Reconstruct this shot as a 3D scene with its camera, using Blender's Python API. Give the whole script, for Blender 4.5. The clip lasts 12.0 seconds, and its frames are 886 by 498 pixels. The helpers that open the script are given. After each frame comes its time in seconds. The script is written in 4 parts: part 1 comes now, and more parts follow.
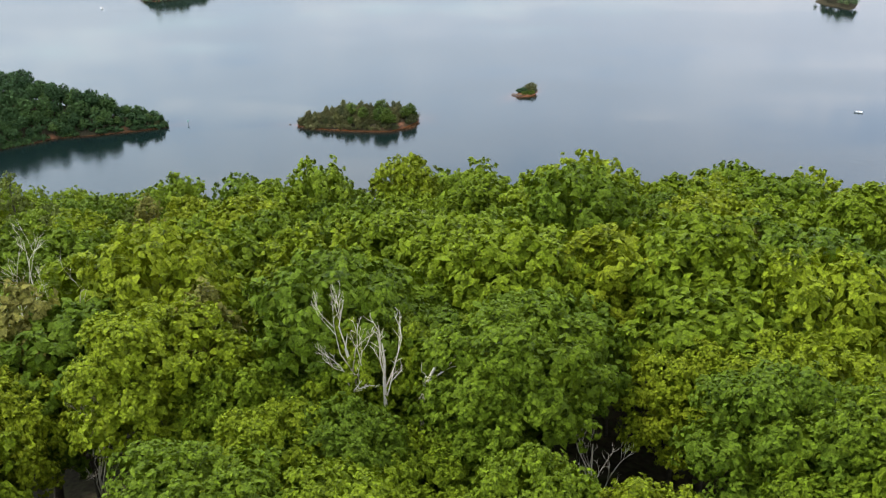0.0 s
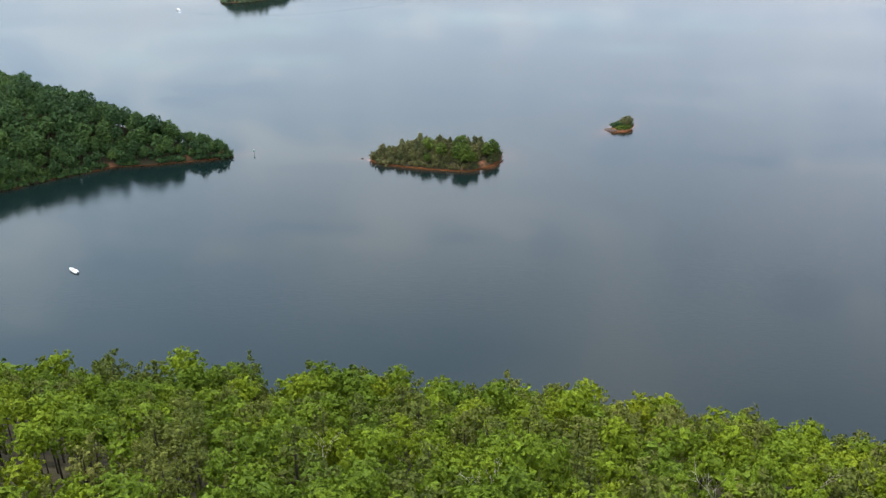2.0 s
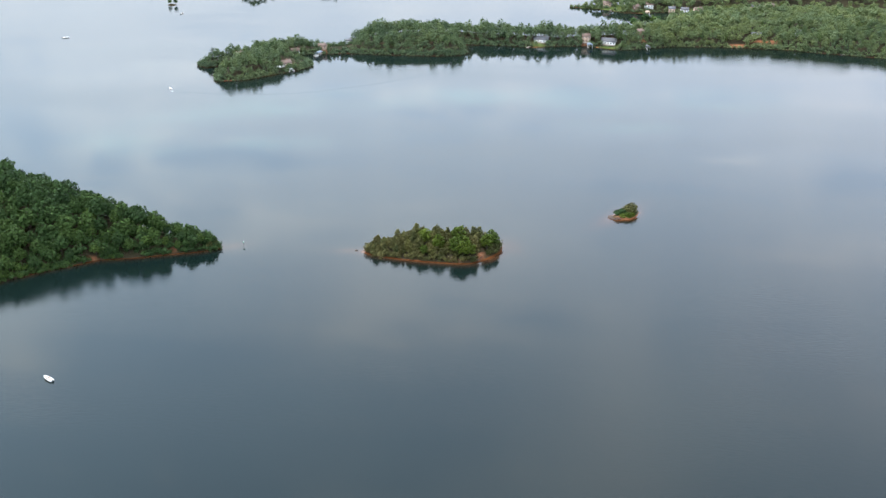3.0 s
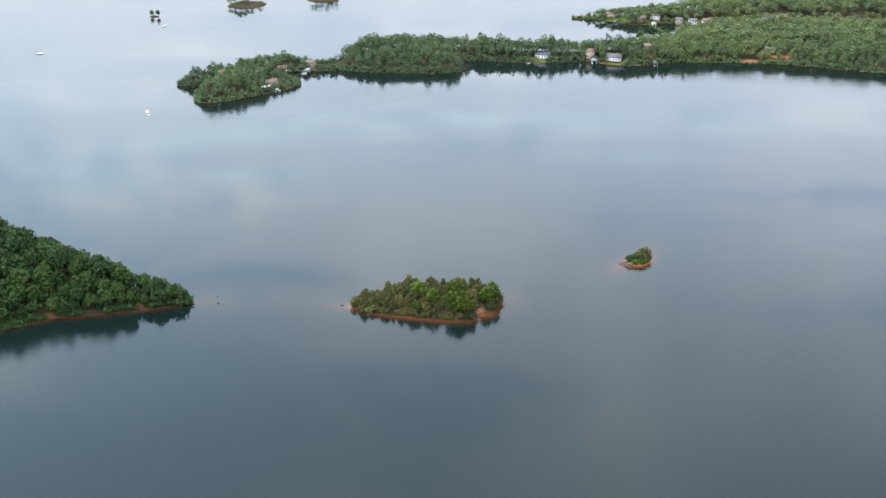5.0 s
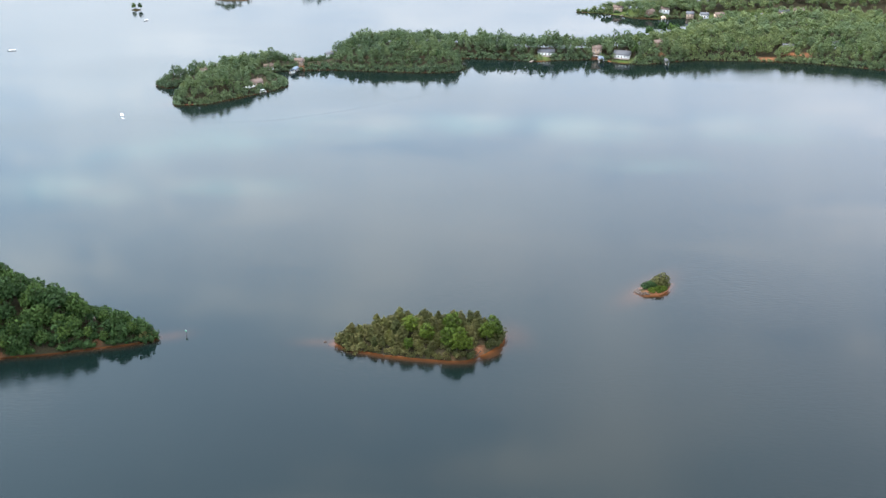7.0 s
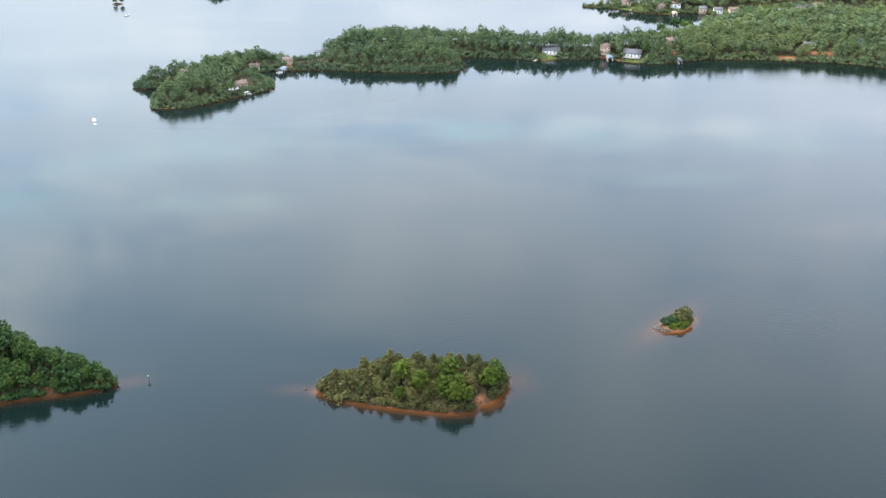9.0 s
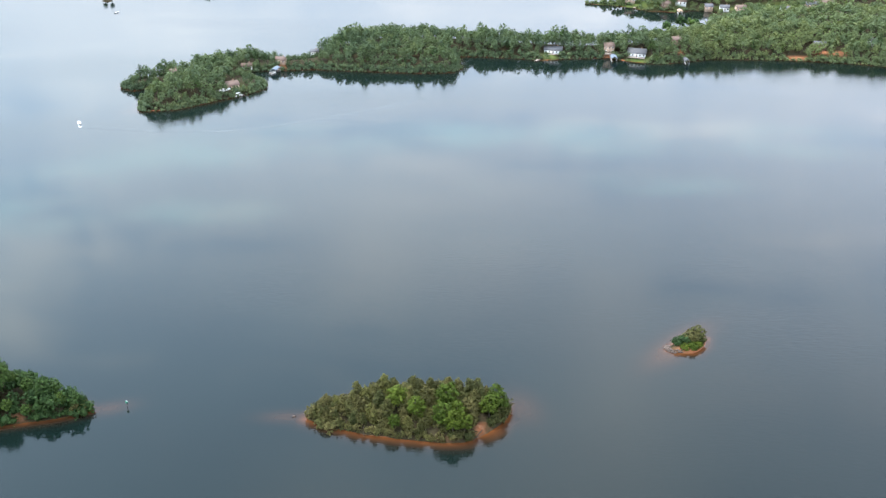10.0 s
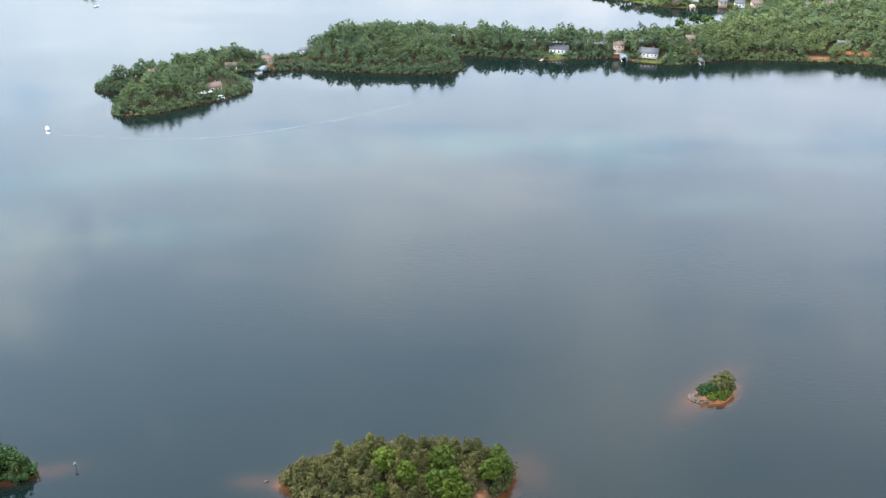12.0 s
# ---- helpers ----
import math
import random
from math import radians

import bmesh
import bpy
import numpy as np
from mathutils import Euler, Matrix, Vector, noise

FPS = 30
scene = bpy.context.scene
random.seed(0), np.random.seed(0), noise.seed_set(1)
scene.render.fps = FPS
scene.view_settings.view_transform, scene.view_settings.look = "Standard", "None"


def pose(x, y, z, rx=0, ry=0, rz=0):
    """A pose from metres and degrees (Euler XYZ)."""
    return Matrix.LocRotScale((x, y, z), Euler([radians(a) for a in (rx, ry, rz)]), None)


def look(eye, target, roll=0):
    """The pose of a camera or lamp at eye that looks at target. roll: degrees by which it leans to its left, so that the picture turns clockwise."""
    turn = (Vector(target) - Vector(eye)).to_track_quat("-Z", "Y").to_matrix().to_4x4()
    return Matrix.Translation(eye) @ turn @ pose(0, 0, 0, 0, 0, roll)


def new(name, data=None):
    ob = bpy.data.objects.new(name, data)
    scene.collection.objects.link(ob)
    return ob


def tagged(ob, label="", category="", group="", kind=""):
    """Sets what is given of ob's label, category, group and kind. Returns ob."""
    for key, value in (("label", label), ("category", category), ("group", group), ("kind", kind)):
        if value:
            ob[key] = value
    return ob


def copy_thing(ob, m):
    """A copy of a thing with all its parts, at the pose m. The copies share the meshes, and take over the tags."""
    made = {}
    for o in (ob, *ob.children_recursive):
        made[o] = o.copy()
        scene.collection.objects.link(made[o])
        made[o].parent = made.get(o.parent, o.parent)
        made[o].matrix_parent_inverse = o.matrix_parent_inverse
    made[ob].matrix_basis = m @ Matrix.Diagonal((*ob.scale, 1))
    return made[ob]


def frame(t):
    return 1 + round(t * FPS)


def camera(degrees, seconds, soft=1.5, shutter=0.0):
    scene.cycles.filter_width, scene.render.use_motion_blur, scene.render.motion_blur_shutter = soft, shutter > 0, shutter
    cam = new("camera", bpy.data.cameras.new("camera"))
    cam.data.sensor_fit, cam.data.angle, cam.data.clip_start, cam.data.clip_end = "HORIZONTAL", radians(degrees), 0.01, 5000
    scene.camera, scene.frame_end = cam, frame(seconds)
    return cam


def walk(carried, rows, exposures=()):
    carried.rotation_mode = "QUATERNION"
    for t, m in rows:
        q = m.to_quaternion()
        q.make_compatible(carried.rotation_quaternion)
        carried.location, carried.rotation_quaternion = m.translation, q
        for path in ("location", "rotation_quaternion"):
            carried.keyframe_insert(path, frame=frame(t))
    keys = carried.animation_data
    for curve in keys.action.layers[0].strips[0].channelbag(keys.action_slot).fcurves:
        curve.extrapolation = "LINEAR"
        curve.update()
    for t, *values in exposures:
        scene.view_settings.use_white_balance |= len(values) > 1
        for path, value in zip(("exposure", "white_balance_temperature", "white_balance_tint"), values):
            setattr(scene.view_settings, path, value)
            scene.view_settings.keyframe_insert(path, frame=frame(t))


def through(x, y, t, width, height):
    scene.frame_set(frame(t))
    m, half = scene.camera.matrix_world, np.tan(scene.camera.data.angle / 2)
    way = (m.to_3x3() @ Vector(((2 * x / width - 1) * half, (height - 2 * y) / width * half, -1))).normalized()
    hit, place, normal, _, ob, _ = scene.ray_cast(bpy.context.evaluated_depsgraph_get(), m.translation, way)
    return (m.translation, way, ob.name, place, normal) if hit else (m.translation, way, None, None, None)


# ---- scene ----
# ---------------------------------------------------------------- camera
cam = camera(47.0, 12.0, soft=1.3)
# seconds, east, north, height over the lake, yaw, pitch, roll
PATH = [
    (0, 0.01, 0, 220.73, 0.542, -26.603, -0.054),
    (0.5, 0.12, 17.64, 224.55, 0.471, -26.973, -0.091),
    (1, 0.49, 35.07, 228.5, 0.781, -27.359, 0.006),
    (1.2, 0.52, 41.84, 230.22, 1.66, -27.521, -0.002),
    (1.4, 0.54, 48.6, 231.94, 2.062, -27.683, -0.01),
    (1.5, 0.55, 51.99, 232.8, 2.782, -27.764, -0.014),
    (1.6, 0.42, 55.24, 233.7, 3.852, -27.84, -0.018),
    (1.8, 0.14, 61.77, 235.5, 5.225, -27.993, -0.027),
    (2, -0.15, 68.28, 237.3, 5.758, -28.146, -0.036),
    (2.3, -0.81, 78.05, 239.73, 5.754, -28.293, -0.113),
    (2.4, -1.02, 81.3, 240.54, 5.752, -28.078, -0.138),
    (2.5, -1.24, 84.55, 241.35, 5.751, -27.598, -0.164),
    (2.6, -1.58, 87.72, 241.83, 5.729, -26.86, -0.163),
    (2.7, -1.91, 90.87, 242.33, 5.707, -26.236, -0.162),
    (2.8, -2.23, 94.03, 242.81, 5.686, -25.645, -0.161),
    (2.9, -2.56, 97.19, 243.3, 5.664, -25.119, -0.16),
    (3, -2.9, 100.35, 243.78, 5.642, -24.853, -0.159),
    (5, -7.47, 163, 247.17, 5.504, -25.032, -0.276),
    (5.5, -8.42, 177.59, 245.69, 5.494, -25.217, -0.274),
    (6, -9.3, 192.17, 243.85, 5.468, -25.373, -0.263),
    (6.5, -10.05, 207.01, 242.37, 5.47, -25.529, -0.267),
    (7, -11.1, 221.92, 240.9, 5.473, -25.711, -0.254),
    (9, -14.85, 279.5, 233.76, 5.473, -26.312, -0.232),
    (9.5, -15.87, 293.08, 231.93, 5.448, -26.461, -0.188),
    (10, -17.01, 306.69, 230.16, 5.411, -26.61, -0.155),
    (10.5, -17.97, 319.94, 228.28, 5.397, -26.748, -0.094),
    (11, -18.95, 333.11, 226.44, 5.372, -26.896, -0.033),
    (11.5, -19.66, 346.17, 224.66, 5.391, -27.044, -0.015),
    (12, -20.34, 359.36, 222.87, 5.397, -27.198, 0.03),
]
walk(cam, [(t, pose(x, y, z, 90 + p, 0, w) @ pose(0, 0, 0, 0, 0, r)) for t, x, y, z, w, p, r in PATH],
     [(0, -0.30), (1.5, -0.28), (2.5, -0.14), (3.5, -0.04), (5, 0.0), (9, 0.12), (12, 0.18)])

# ---------------------------------------------------------------- sky, sun, exposure
SUN_UP, SUN_ROUND = radians(60), radians(288)
world = bpy.data.worlds.new("sky")
scene.world = world
world.use_nodes = True
wt = world.node_tree
wt.nodes.clear()


def node(tree, kind, **sockets):
    n = tree.nodes.new(kind)
    for key, value in sockets.items():
        n.inputs[key.replace("_", " ")].default_value = value
    return n


def wire(tree, a, b):
    tree.links.new(a, b)


def make_sky():
    sky = wt.nodes.new("ShaderNodeTexSky")
    sky.sky_type, sky.sun_disc = "NISHITA", False
    sky.sun_elevation, sky.sun_rotation = SUN_UP, SUN_ROUND
    coord = wt.nodes.new("ShaderNodeTexCoord")
    # the cloud layer lies flat overhead
    sep = wt.nodes.new("ShaderNodeSeparateXYZ")
    wire(wt, coord.outputs["Generated"], sep.inputs[0])
    low = node(wt, "ShaderNodeMath")
    low.operation = "MAXIMUM"
    low.inputs[1].default_value = 0.06
    wire(wt, sep.outputs["Z"], low.inputs[0])
    flat = []
    for axis in "XY":
        d = wt.nodes.new("ShaderNodeMath")
        d.operation = "DIVIDE"
        wire(wt, sep.outputs[axis], d.inputs[0])
        wire(wt, low.outputs[0], d.inputs[1])
        flat.append(d)
    comb = wt.nodes.new("ShaderNodeCombineXYZ")
    wire(wt, flat[0].outputs[0], comb.inputs[0])
    wire(wt, flat[1].outputs[0], comb.inputs[1])
    clouds = node(wt, "ShaderNodeTexNoise", Scale=1.0, Detail=8.0, Roughness=0.60, Distortion=0.8)
    drift = node(wt, "ShaderNodeMapping")
    drift.inputs["Location"].default_value = (2.1, 5.4, 0)
    drift.inputs["Scale"].default_value = (0.85, 1.6, 1)
    wire(wt, comb.outputs[0], drift.inputs[0])
    wire(wt, drift.outputs[0], clouds.inputs["Vector"])
    ramp = wt.nodes.new("ShaderNodeValToRGB")
    ramp.color_ramp.elements[0].position, ramp.color_ramp.elements[0].color = 0.445, (0.515, 0.66, 0.825, 1)
    ramp.color_ramp.elements[1].position, ramp.color_ramp.elements[1].color = 0.560, (0.868, 0.935, 0.985, 1)
    wisps = node(wt, "ShaderNodeTexNoise", Scale=2.6, Detail=5.0, Roughness=0.58, Distortion=1.6)
    wire(wt, drift.outputs[0], wisps.inputs["Vector"])
    both = wt.nodes.new("ShaderNodeMix")
    both.inputs[0].default_value = 0.48
    wire(wt, clouds.outputs["Fac"], both.inputs[2])
    wire(wt, wisps.outputs["Fac"], both.inputs[3])
    wire(wt, both.outputs[0], ramp.inputs[0])
    # the overcast is brighter low down, where it is hazy
    haze = wt.nodes.new("ShaderNodeFloatCurve")
    line = haze.mapping.curves[0]
    line.points[0].location, line.points[1].location = (0.0, 0.49), (1.0, 0.44)
    for at in ((0.14, 0.50), (0.21, 0.62), (0.265, 0.76), (0.34, 0.84), (0.60, 0.70)):
        line.points.new(*at)
    haze.mapping.update()
    wire(wt, sep.outputs["Z"], haze.inputs["Value"])
    power = wt.nodes.new("ShaderNodeMath")
    power.operation = "MULTIPLY"
    power.inputs[1].default_value = 5.4
    wire(wt, haze.outputs[0], power.inputs[0])
    # the high clouds thin out towards the west
    lean = []
    for op, a, b in (("SUBTRACT", sep.outputs["Z"], 0.27), ("MULTIPLY", sep.outputs["X"], -0.95), ("MULTIPLY", None, None), ("ADD", None, 1.0), ("MULTIPLY", None, power.outputs[0])):
        n = wt.nodes.new("ShaderNodeMath")
        n.operation = op
        a = a or lean[-1].outputs[0]
        wire(wt, a, n.inputs[0])
        if b is None:
            wire(wt, lean[0].outputs[0], n.inputs[1])
        elif isinstance(b, float):
            n.inputs[1].default_value = b
        else:
            wire(wt, b, n.inputs[1])
        lean.append(n)
    cloudy = node(wt, "ShaderNodeBackground")
    wire(wt, lean[-1].outputs[0], cloudy.inputs["Strength"])
    # cooler clouds to the west, warmer and brighter ones to the east
    side = wt.nodes.new("ShaderNodeMapRange")
    for k, v in enumerate((-0.6, 0.6, 0.0, 1.0)):
        side.inputs[k + 1].default_value = v
    wire(wt, sep.outputs["X"], side.inputs[0])
    tint = wt.nodes.new("ShaderNodeMix")
    tint.data_type = "RGBA"
    tint.inputs[6].default_value, tint.inputs[7].default_value = (0.975, 1.045, 1.10, 1), (1.085, 1.05, 1.13, 1)
    wire(wt, side.outputs[0], tint.inputs[0])
    tinted = wt.nodes.new("ShaderNodeMix")
    tinted.data_type, tinted.blend_type = "RGBA", "MULTIPLY"
    tinted.inputs[0].default_value = 1.0
    wire(wt, ramp.outputs[0], tinted.inputs[6])
    wire(wt, tint.outputs[2], tinted.inputs[7])
    # low clouds are paler and greyer through the haze
    near_rim = wt.nodes.new("ShaderNodeMapRange")
    for k, v in enumerate((0.17, 0.34, 0.42, 0.0)):
        near_rim.inputs[k + 1].default_value = v
    wire(wt, sep.outputs["Z"], near_rim.inputs[0])
    paler = wt.nodes.new("ShaderNodeMix")
    paler.data_type = "RGBA"
    paler.inputs[7].default_value = (0.89, 0.89, 0.915, 1)
    wire(wt, near_rim.outputs[0], paler.inputs[0])
    wire(wt, tinted.outputs[2], paler.inputs[6])
    wire(wt, paler.outputs[2], cloudy.inputs["Color"])
    clear = node(wt, "ShaderNodeBackground", Strength=0.10)
    wire(wt, sky.outputs[0], clear.inputs["Color"])
    mix = node(wt, "ShaderNodeMixShader", Fac=0.85)
    wire(wt, clear.outputs[0], mix.inputs[1])
    wire(wt, cloudy.outputs[0], mix.inputs[2])
    out = wt.nodes.new("ShaderNodeOutputWorld")
    wire(wt, mix.outputs[0], out.inputs[0])


make_sky()
sun = new("sun", bpy.data.lights.new("sun", "SUN"))
sun.data.energy, sun.data.angle, sun.data.color = 4.2, radians(10), (1.0, 0.95, 0.87)
sun.matrix_world = look((0, 0, 300), Vector((0, 0, 300)) - Vector((math.sin(SUN_ROUND) * math.cos(SUN_UP), math.cos(SUN_ROUND) * math.cos(SUN_UP), math.sin(SUN_UP))))

# ---------------------------------------------------------------- materials


def material(name):
    m = bpy.data.materials.new(name)
    m.use_nodes = True
    t = m.node_tree
    return m, t, t.nodes["Principled BSDF"], t.nodes["Material Output"]


def ramp_of(t, stops, source):
    r = t.nodes.new("ShaderNodeValToRGB")
    e = r.color_ramp.elements
    while len(e) < len(stops):
        e.new(0.5)
    for el, (at, col) in zip(e, stops):
        el.position, el.color = at, (*col, 1)
    wire(t, source, r.inputs[0])
    return r.outputs[0]


def noise_of(t, scale, detail=3.0, rough=0.55, vector=None):
    n = node(t, "ShaderNodeTexNoise", Scale=scale, Detail=detail, Roughness=rough)
    if vector is None:
        vector = t.nodes.new("ShaderNodeNewGeometry").outputs["Position"]
    wire(t, vector, n.inputs["Vector"])
    return n.outputs["Fac"]


def math_of(t, op, a, b):
    n = t.nodes.new("ShaderNodeMath")
    n.operation = op
    for k, v in enumerate((a, b)):
        if isinstance(v, (int, float)):
            n.inputs[k].default_value = v
        else:
            wire(t, v, n.inputs[k])
    return n.outputs[0]


def mix_rgb(t, fac, a, b, mode="MIX"):
    n = t.nodes.new("ShaderNodeMix")
    n.data_type, n.blend_type = "RGBA", mode
    for k, v in ((0, fac), (6, a), (7, b)):
        if isinstance(v, (int, float)):
            n.inputs[k].default_value = v
        elif isinstance(v, tuple):
            n.inputs[k].default_value = (*v, 1)
        else:
            wire(t, v, n.inputs[k])
    return n.outputs[2]


def leaf_material(name, stops, by_object=True, through=0.10, vary=0.84, grain=2.4):
    """Leaves: the hue changes from tree to tree and, less, from spray to spray."""
    m, t, p, out = material(name)
    if by_object:
        tree = t.nodes.new("ShaderNodeObjectInfo").outputs["Random"]
    else:
        a = t.nodes.new("ShaderNodeAttribute")
        a.attribute_name = "tree"
        tree = a.outputs["Fac"]
    geo = t.nodes.new("ShaderNodeNewGeometry")
    patch = noise_of(t, 0.55, 2.0)
    spray = geo.outputs["Random Per Island"]
    where = math_of(t, "ADD", math_of(t, "MULTIPLY", tree, 0.72), math_of(t, "MULTIPLY", patch, 0.28))
    hue = ramp_of(t, stops, where)
    value = math_of(t, "ADD", math_of(t, "MULTIPLY", spray, vary), 1.0 - vary / 2)
    grey = t.nodes.new("ShaderNodeCombineColor")
    for k in range(3):
        wire(t, value, grey.inputs[k])
    colour = mix_rgb(t, 1.0, hue, grey.outputs[0], "MULTIPLY")
    # tufts: darker where the noise is low, lighter where high; it drives relief too
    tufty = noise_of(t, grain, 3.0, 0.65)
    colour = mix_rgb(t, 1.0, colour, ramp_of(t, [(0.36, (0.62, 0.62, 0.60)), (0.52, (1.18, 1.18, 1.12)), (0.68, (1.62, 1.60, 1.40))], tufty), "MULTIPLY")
    wire(t, colour, p.inputs["Base Color"])
    relief = node(t, "ShaderNodeBump", Strength=0.9, Distance=0.9 / grain)
    wire(t, tufty, relief.inputs["Height"])
    wire(t, relief.outputs[0], p.inputs["Normal"])
    p.inputs["Roughness"].default_value = 0.6
    p.inputs["Specular IOR Level"].default_value = 0.08
    tr = t.nodes.new("ShaderNodeBsdfTranslucent")
    wire(t, mix_rgb(t, 1.0, colour, (1.25, 1.2, 0.6), "MULTIPLY"), tr.inputs["Color"])
    ms = node(t, "ShaderNodeMixShader", Fac=through)
    wire(t, p.outputs[0], ms.inputs[1])
    wire(t, tr.outputs[0], ms.inputs[2])
    wire(t, ms.outputs[0], out.inputs[0])
    return m


OAK = [(0.0, (0.060, 0.094, 0.0070)), (0.28, (0.088, 0.126, 0.0064)), (0.55, (0.124, 0.162, 0.0064)), (0.78, (0.152, 0.182, 0.0072)), (0.92, (0.170, 0.190, 0.009)), (1.0, (0.158, 0.144, 0.022))]
ISLE = [(0.0, (0.036, 0.060, 0.012)), (0.5, (0.062, 0.090, 0.014)), (1.0, (0.092, 0.118, 0.018))]
ISLE_PINE = [(0.0, (0.038, 0.050, 0.019)), (0.35, (0.074, 0.076, 0.028)), (0.7, (0.112, 0.099, 0.039)), (1.0, (0.112, 0.124, 0.032))]
SHORE = [(0.0, (0.023, 0.046, 0.018)), (0.4, (0.036, 0.067, 0.022)), (0.75, (0.054, 0.091, 0.024)), (1.0, (0.082, 0.120, 0.025))]
PINE = [(0.0, (0.080, 0.090, 0.016)), (0.5, (0.125, 0.120, 0.022)), (1.0, (0.170, 0.142, 0.034))]
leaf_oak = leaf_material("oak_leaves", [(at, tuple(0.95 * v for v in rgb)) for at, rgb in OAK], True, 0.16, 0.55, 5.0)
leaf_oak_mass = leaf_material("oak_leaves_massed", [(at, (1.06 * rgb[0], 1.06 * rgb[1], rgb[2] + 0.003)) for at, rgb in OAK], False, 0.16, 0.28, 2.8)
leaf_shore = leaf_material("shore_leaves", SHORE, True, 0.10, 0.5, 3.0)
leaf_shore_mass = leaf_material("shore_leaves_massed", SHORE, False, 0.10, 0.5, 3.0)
# far leaves paler, bluer, more translucent: distance haze put into their colour
FAR_HAZED = [(0.0, (0.060, 0.092, 0.058)), (0.4, (0.090, 0.126, 0.070)), (0.75, (0.118, 0.152, 0.076)), (1.0, (0.168, 0.194, 0.082))]
leaf_far_hazed = leaf_material("far_leaves_hazed", FAR_HAZED, False, 0.28, 0.26, 1.9)
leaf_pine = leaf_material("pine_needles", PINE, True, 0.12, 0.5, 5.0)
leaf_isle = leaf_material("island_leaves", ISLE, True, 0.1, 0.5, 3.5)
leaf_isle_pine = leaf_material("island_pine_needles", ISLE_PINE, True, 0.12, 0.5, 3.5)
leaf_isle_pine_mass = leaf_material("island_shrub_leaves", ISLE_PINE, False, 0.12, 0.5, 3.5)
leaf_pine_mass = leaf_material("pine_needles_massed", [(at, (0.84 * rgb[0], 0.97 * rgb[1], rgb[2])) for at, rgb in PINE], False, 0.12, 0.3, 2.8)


def rough_material(name, stops, scale, rough=0.85, bump=0.3, fine=6.0, metal=0.0):
    m, t, p, out = material(name)
    big, small = noise_of(t, scale, 4.0), noise_of(t, scale * fine, 3.0)
    wire(t, ramp_of(t, stops, math_of(t, "ADD", math_of(t, "MULTIPLY", big, 0.65), math_of(t, "MULTIPLY", small, 0.35))), p.inputs["Base Color"])
    p.inputs["Roughness"].default_value, p.inputs["Metallic"].default_value, p.inputs["Specular IOR Level"].default_value = rough, metal, 0.2
    b = node(t, "ShaderNodeBump", Strength=bump, Distance=0.05)
    wire(t, small, b.inputs["Height"])
    wire(t, b.outputs[0], p.inputs["Normal"])
    return m


bark = rough_material("bark", [(0.3, (0.030, 0.024, 0.018)), (0.7, (0.095, 0.076, 0.056))], 2.5)
dead_wood = rough_material("weathered_dead_wood", [(0.3, (0.33, 0.27, 0.19)), (0.7, (0.62, 0.54, 0.42))], 2.0)
white_paint = rough_material("white_paint", [(0.3, (0.66, 0.66, 0.64)), (0.7, (0.80, 0.80, 0.78))], 0.8, 0.6, 0.1)
tan_paint = rough_material("tan_siding", [(0.3, (0.40, 0.28, 0.20)), (0.7, (0.54, 0.40, 0.31))], 0.8, 0.7, 0.1)
brown_paint = rough_material("brown_siding", [(0.3, (0.16, 0.10, 0.07)), (0.7, (0.27, 0.19, 0.14))], 0.8, 0.7, 0.1)
grey_roof = rough_material("grey_shingles", [(0.3, (0.085, 0.085, 0.092)), (0.7, (0.16, 0.16, 0.17))], 1.2, 0.85)
red_roof = rough_material("red_brown_shingles", [(0.3, (0.12, 0.082, 0.068)), (0.7, (0.21, 0.15, 0.125))], 1.2, 0.8)
plank_wood = rough_material("dock_planks", [(0.3, (0.26, 0.21, 0.17)), (0.7, (0.45, 0.38, 0.32))], 1.5, 0.8)
rock_grey = rough_material("shore_rock", [(0.3, (0.045, 0.032, 0.026)), (0.7, (0.17, 0.13, 0.11))], 1.6, 0.9, 0.5)
wake_slick = rough_material("wake_slick", [(0.3, (0.020, 0.030, 0.031)), (0.7, (0.047, 0.058, 0.060))], 0.15, 0.16, 0.4)
foam = rough_material("wake_foam", [(0.3, (0.20, 0.22, 0.23)), (0.7, (0.56, 0.58, 0.58))], 0.6, 0.7)
blue_cover = rough_material("blue_grey_roofing", [(0.3, (0.13, 0.16, 0.20)), (0.7, (0.22, 0.26, 0.31))], 1.5, 0.7)
dark_metal = rough_material("dark_metal", [(0.3, (0.05, 0.05, 0.05)), (0.7, (0.12, 0.12, 0.12))], 3.0, 0.5)
green_sign = rough_material("green_marker_board", [(0.3, (0.02, 0.20, 0.11)), (0.7, (0.05, 0.32, 0.19))], 3.0, 0.5, 0.05)
window_glass, _t, _p, _o = material("window_glass")
_p.inputs["Base Color"].default_value = (0.02, 0.025, 0.03, 1)
_p.inputs["Roughness"].default_value = 0.05


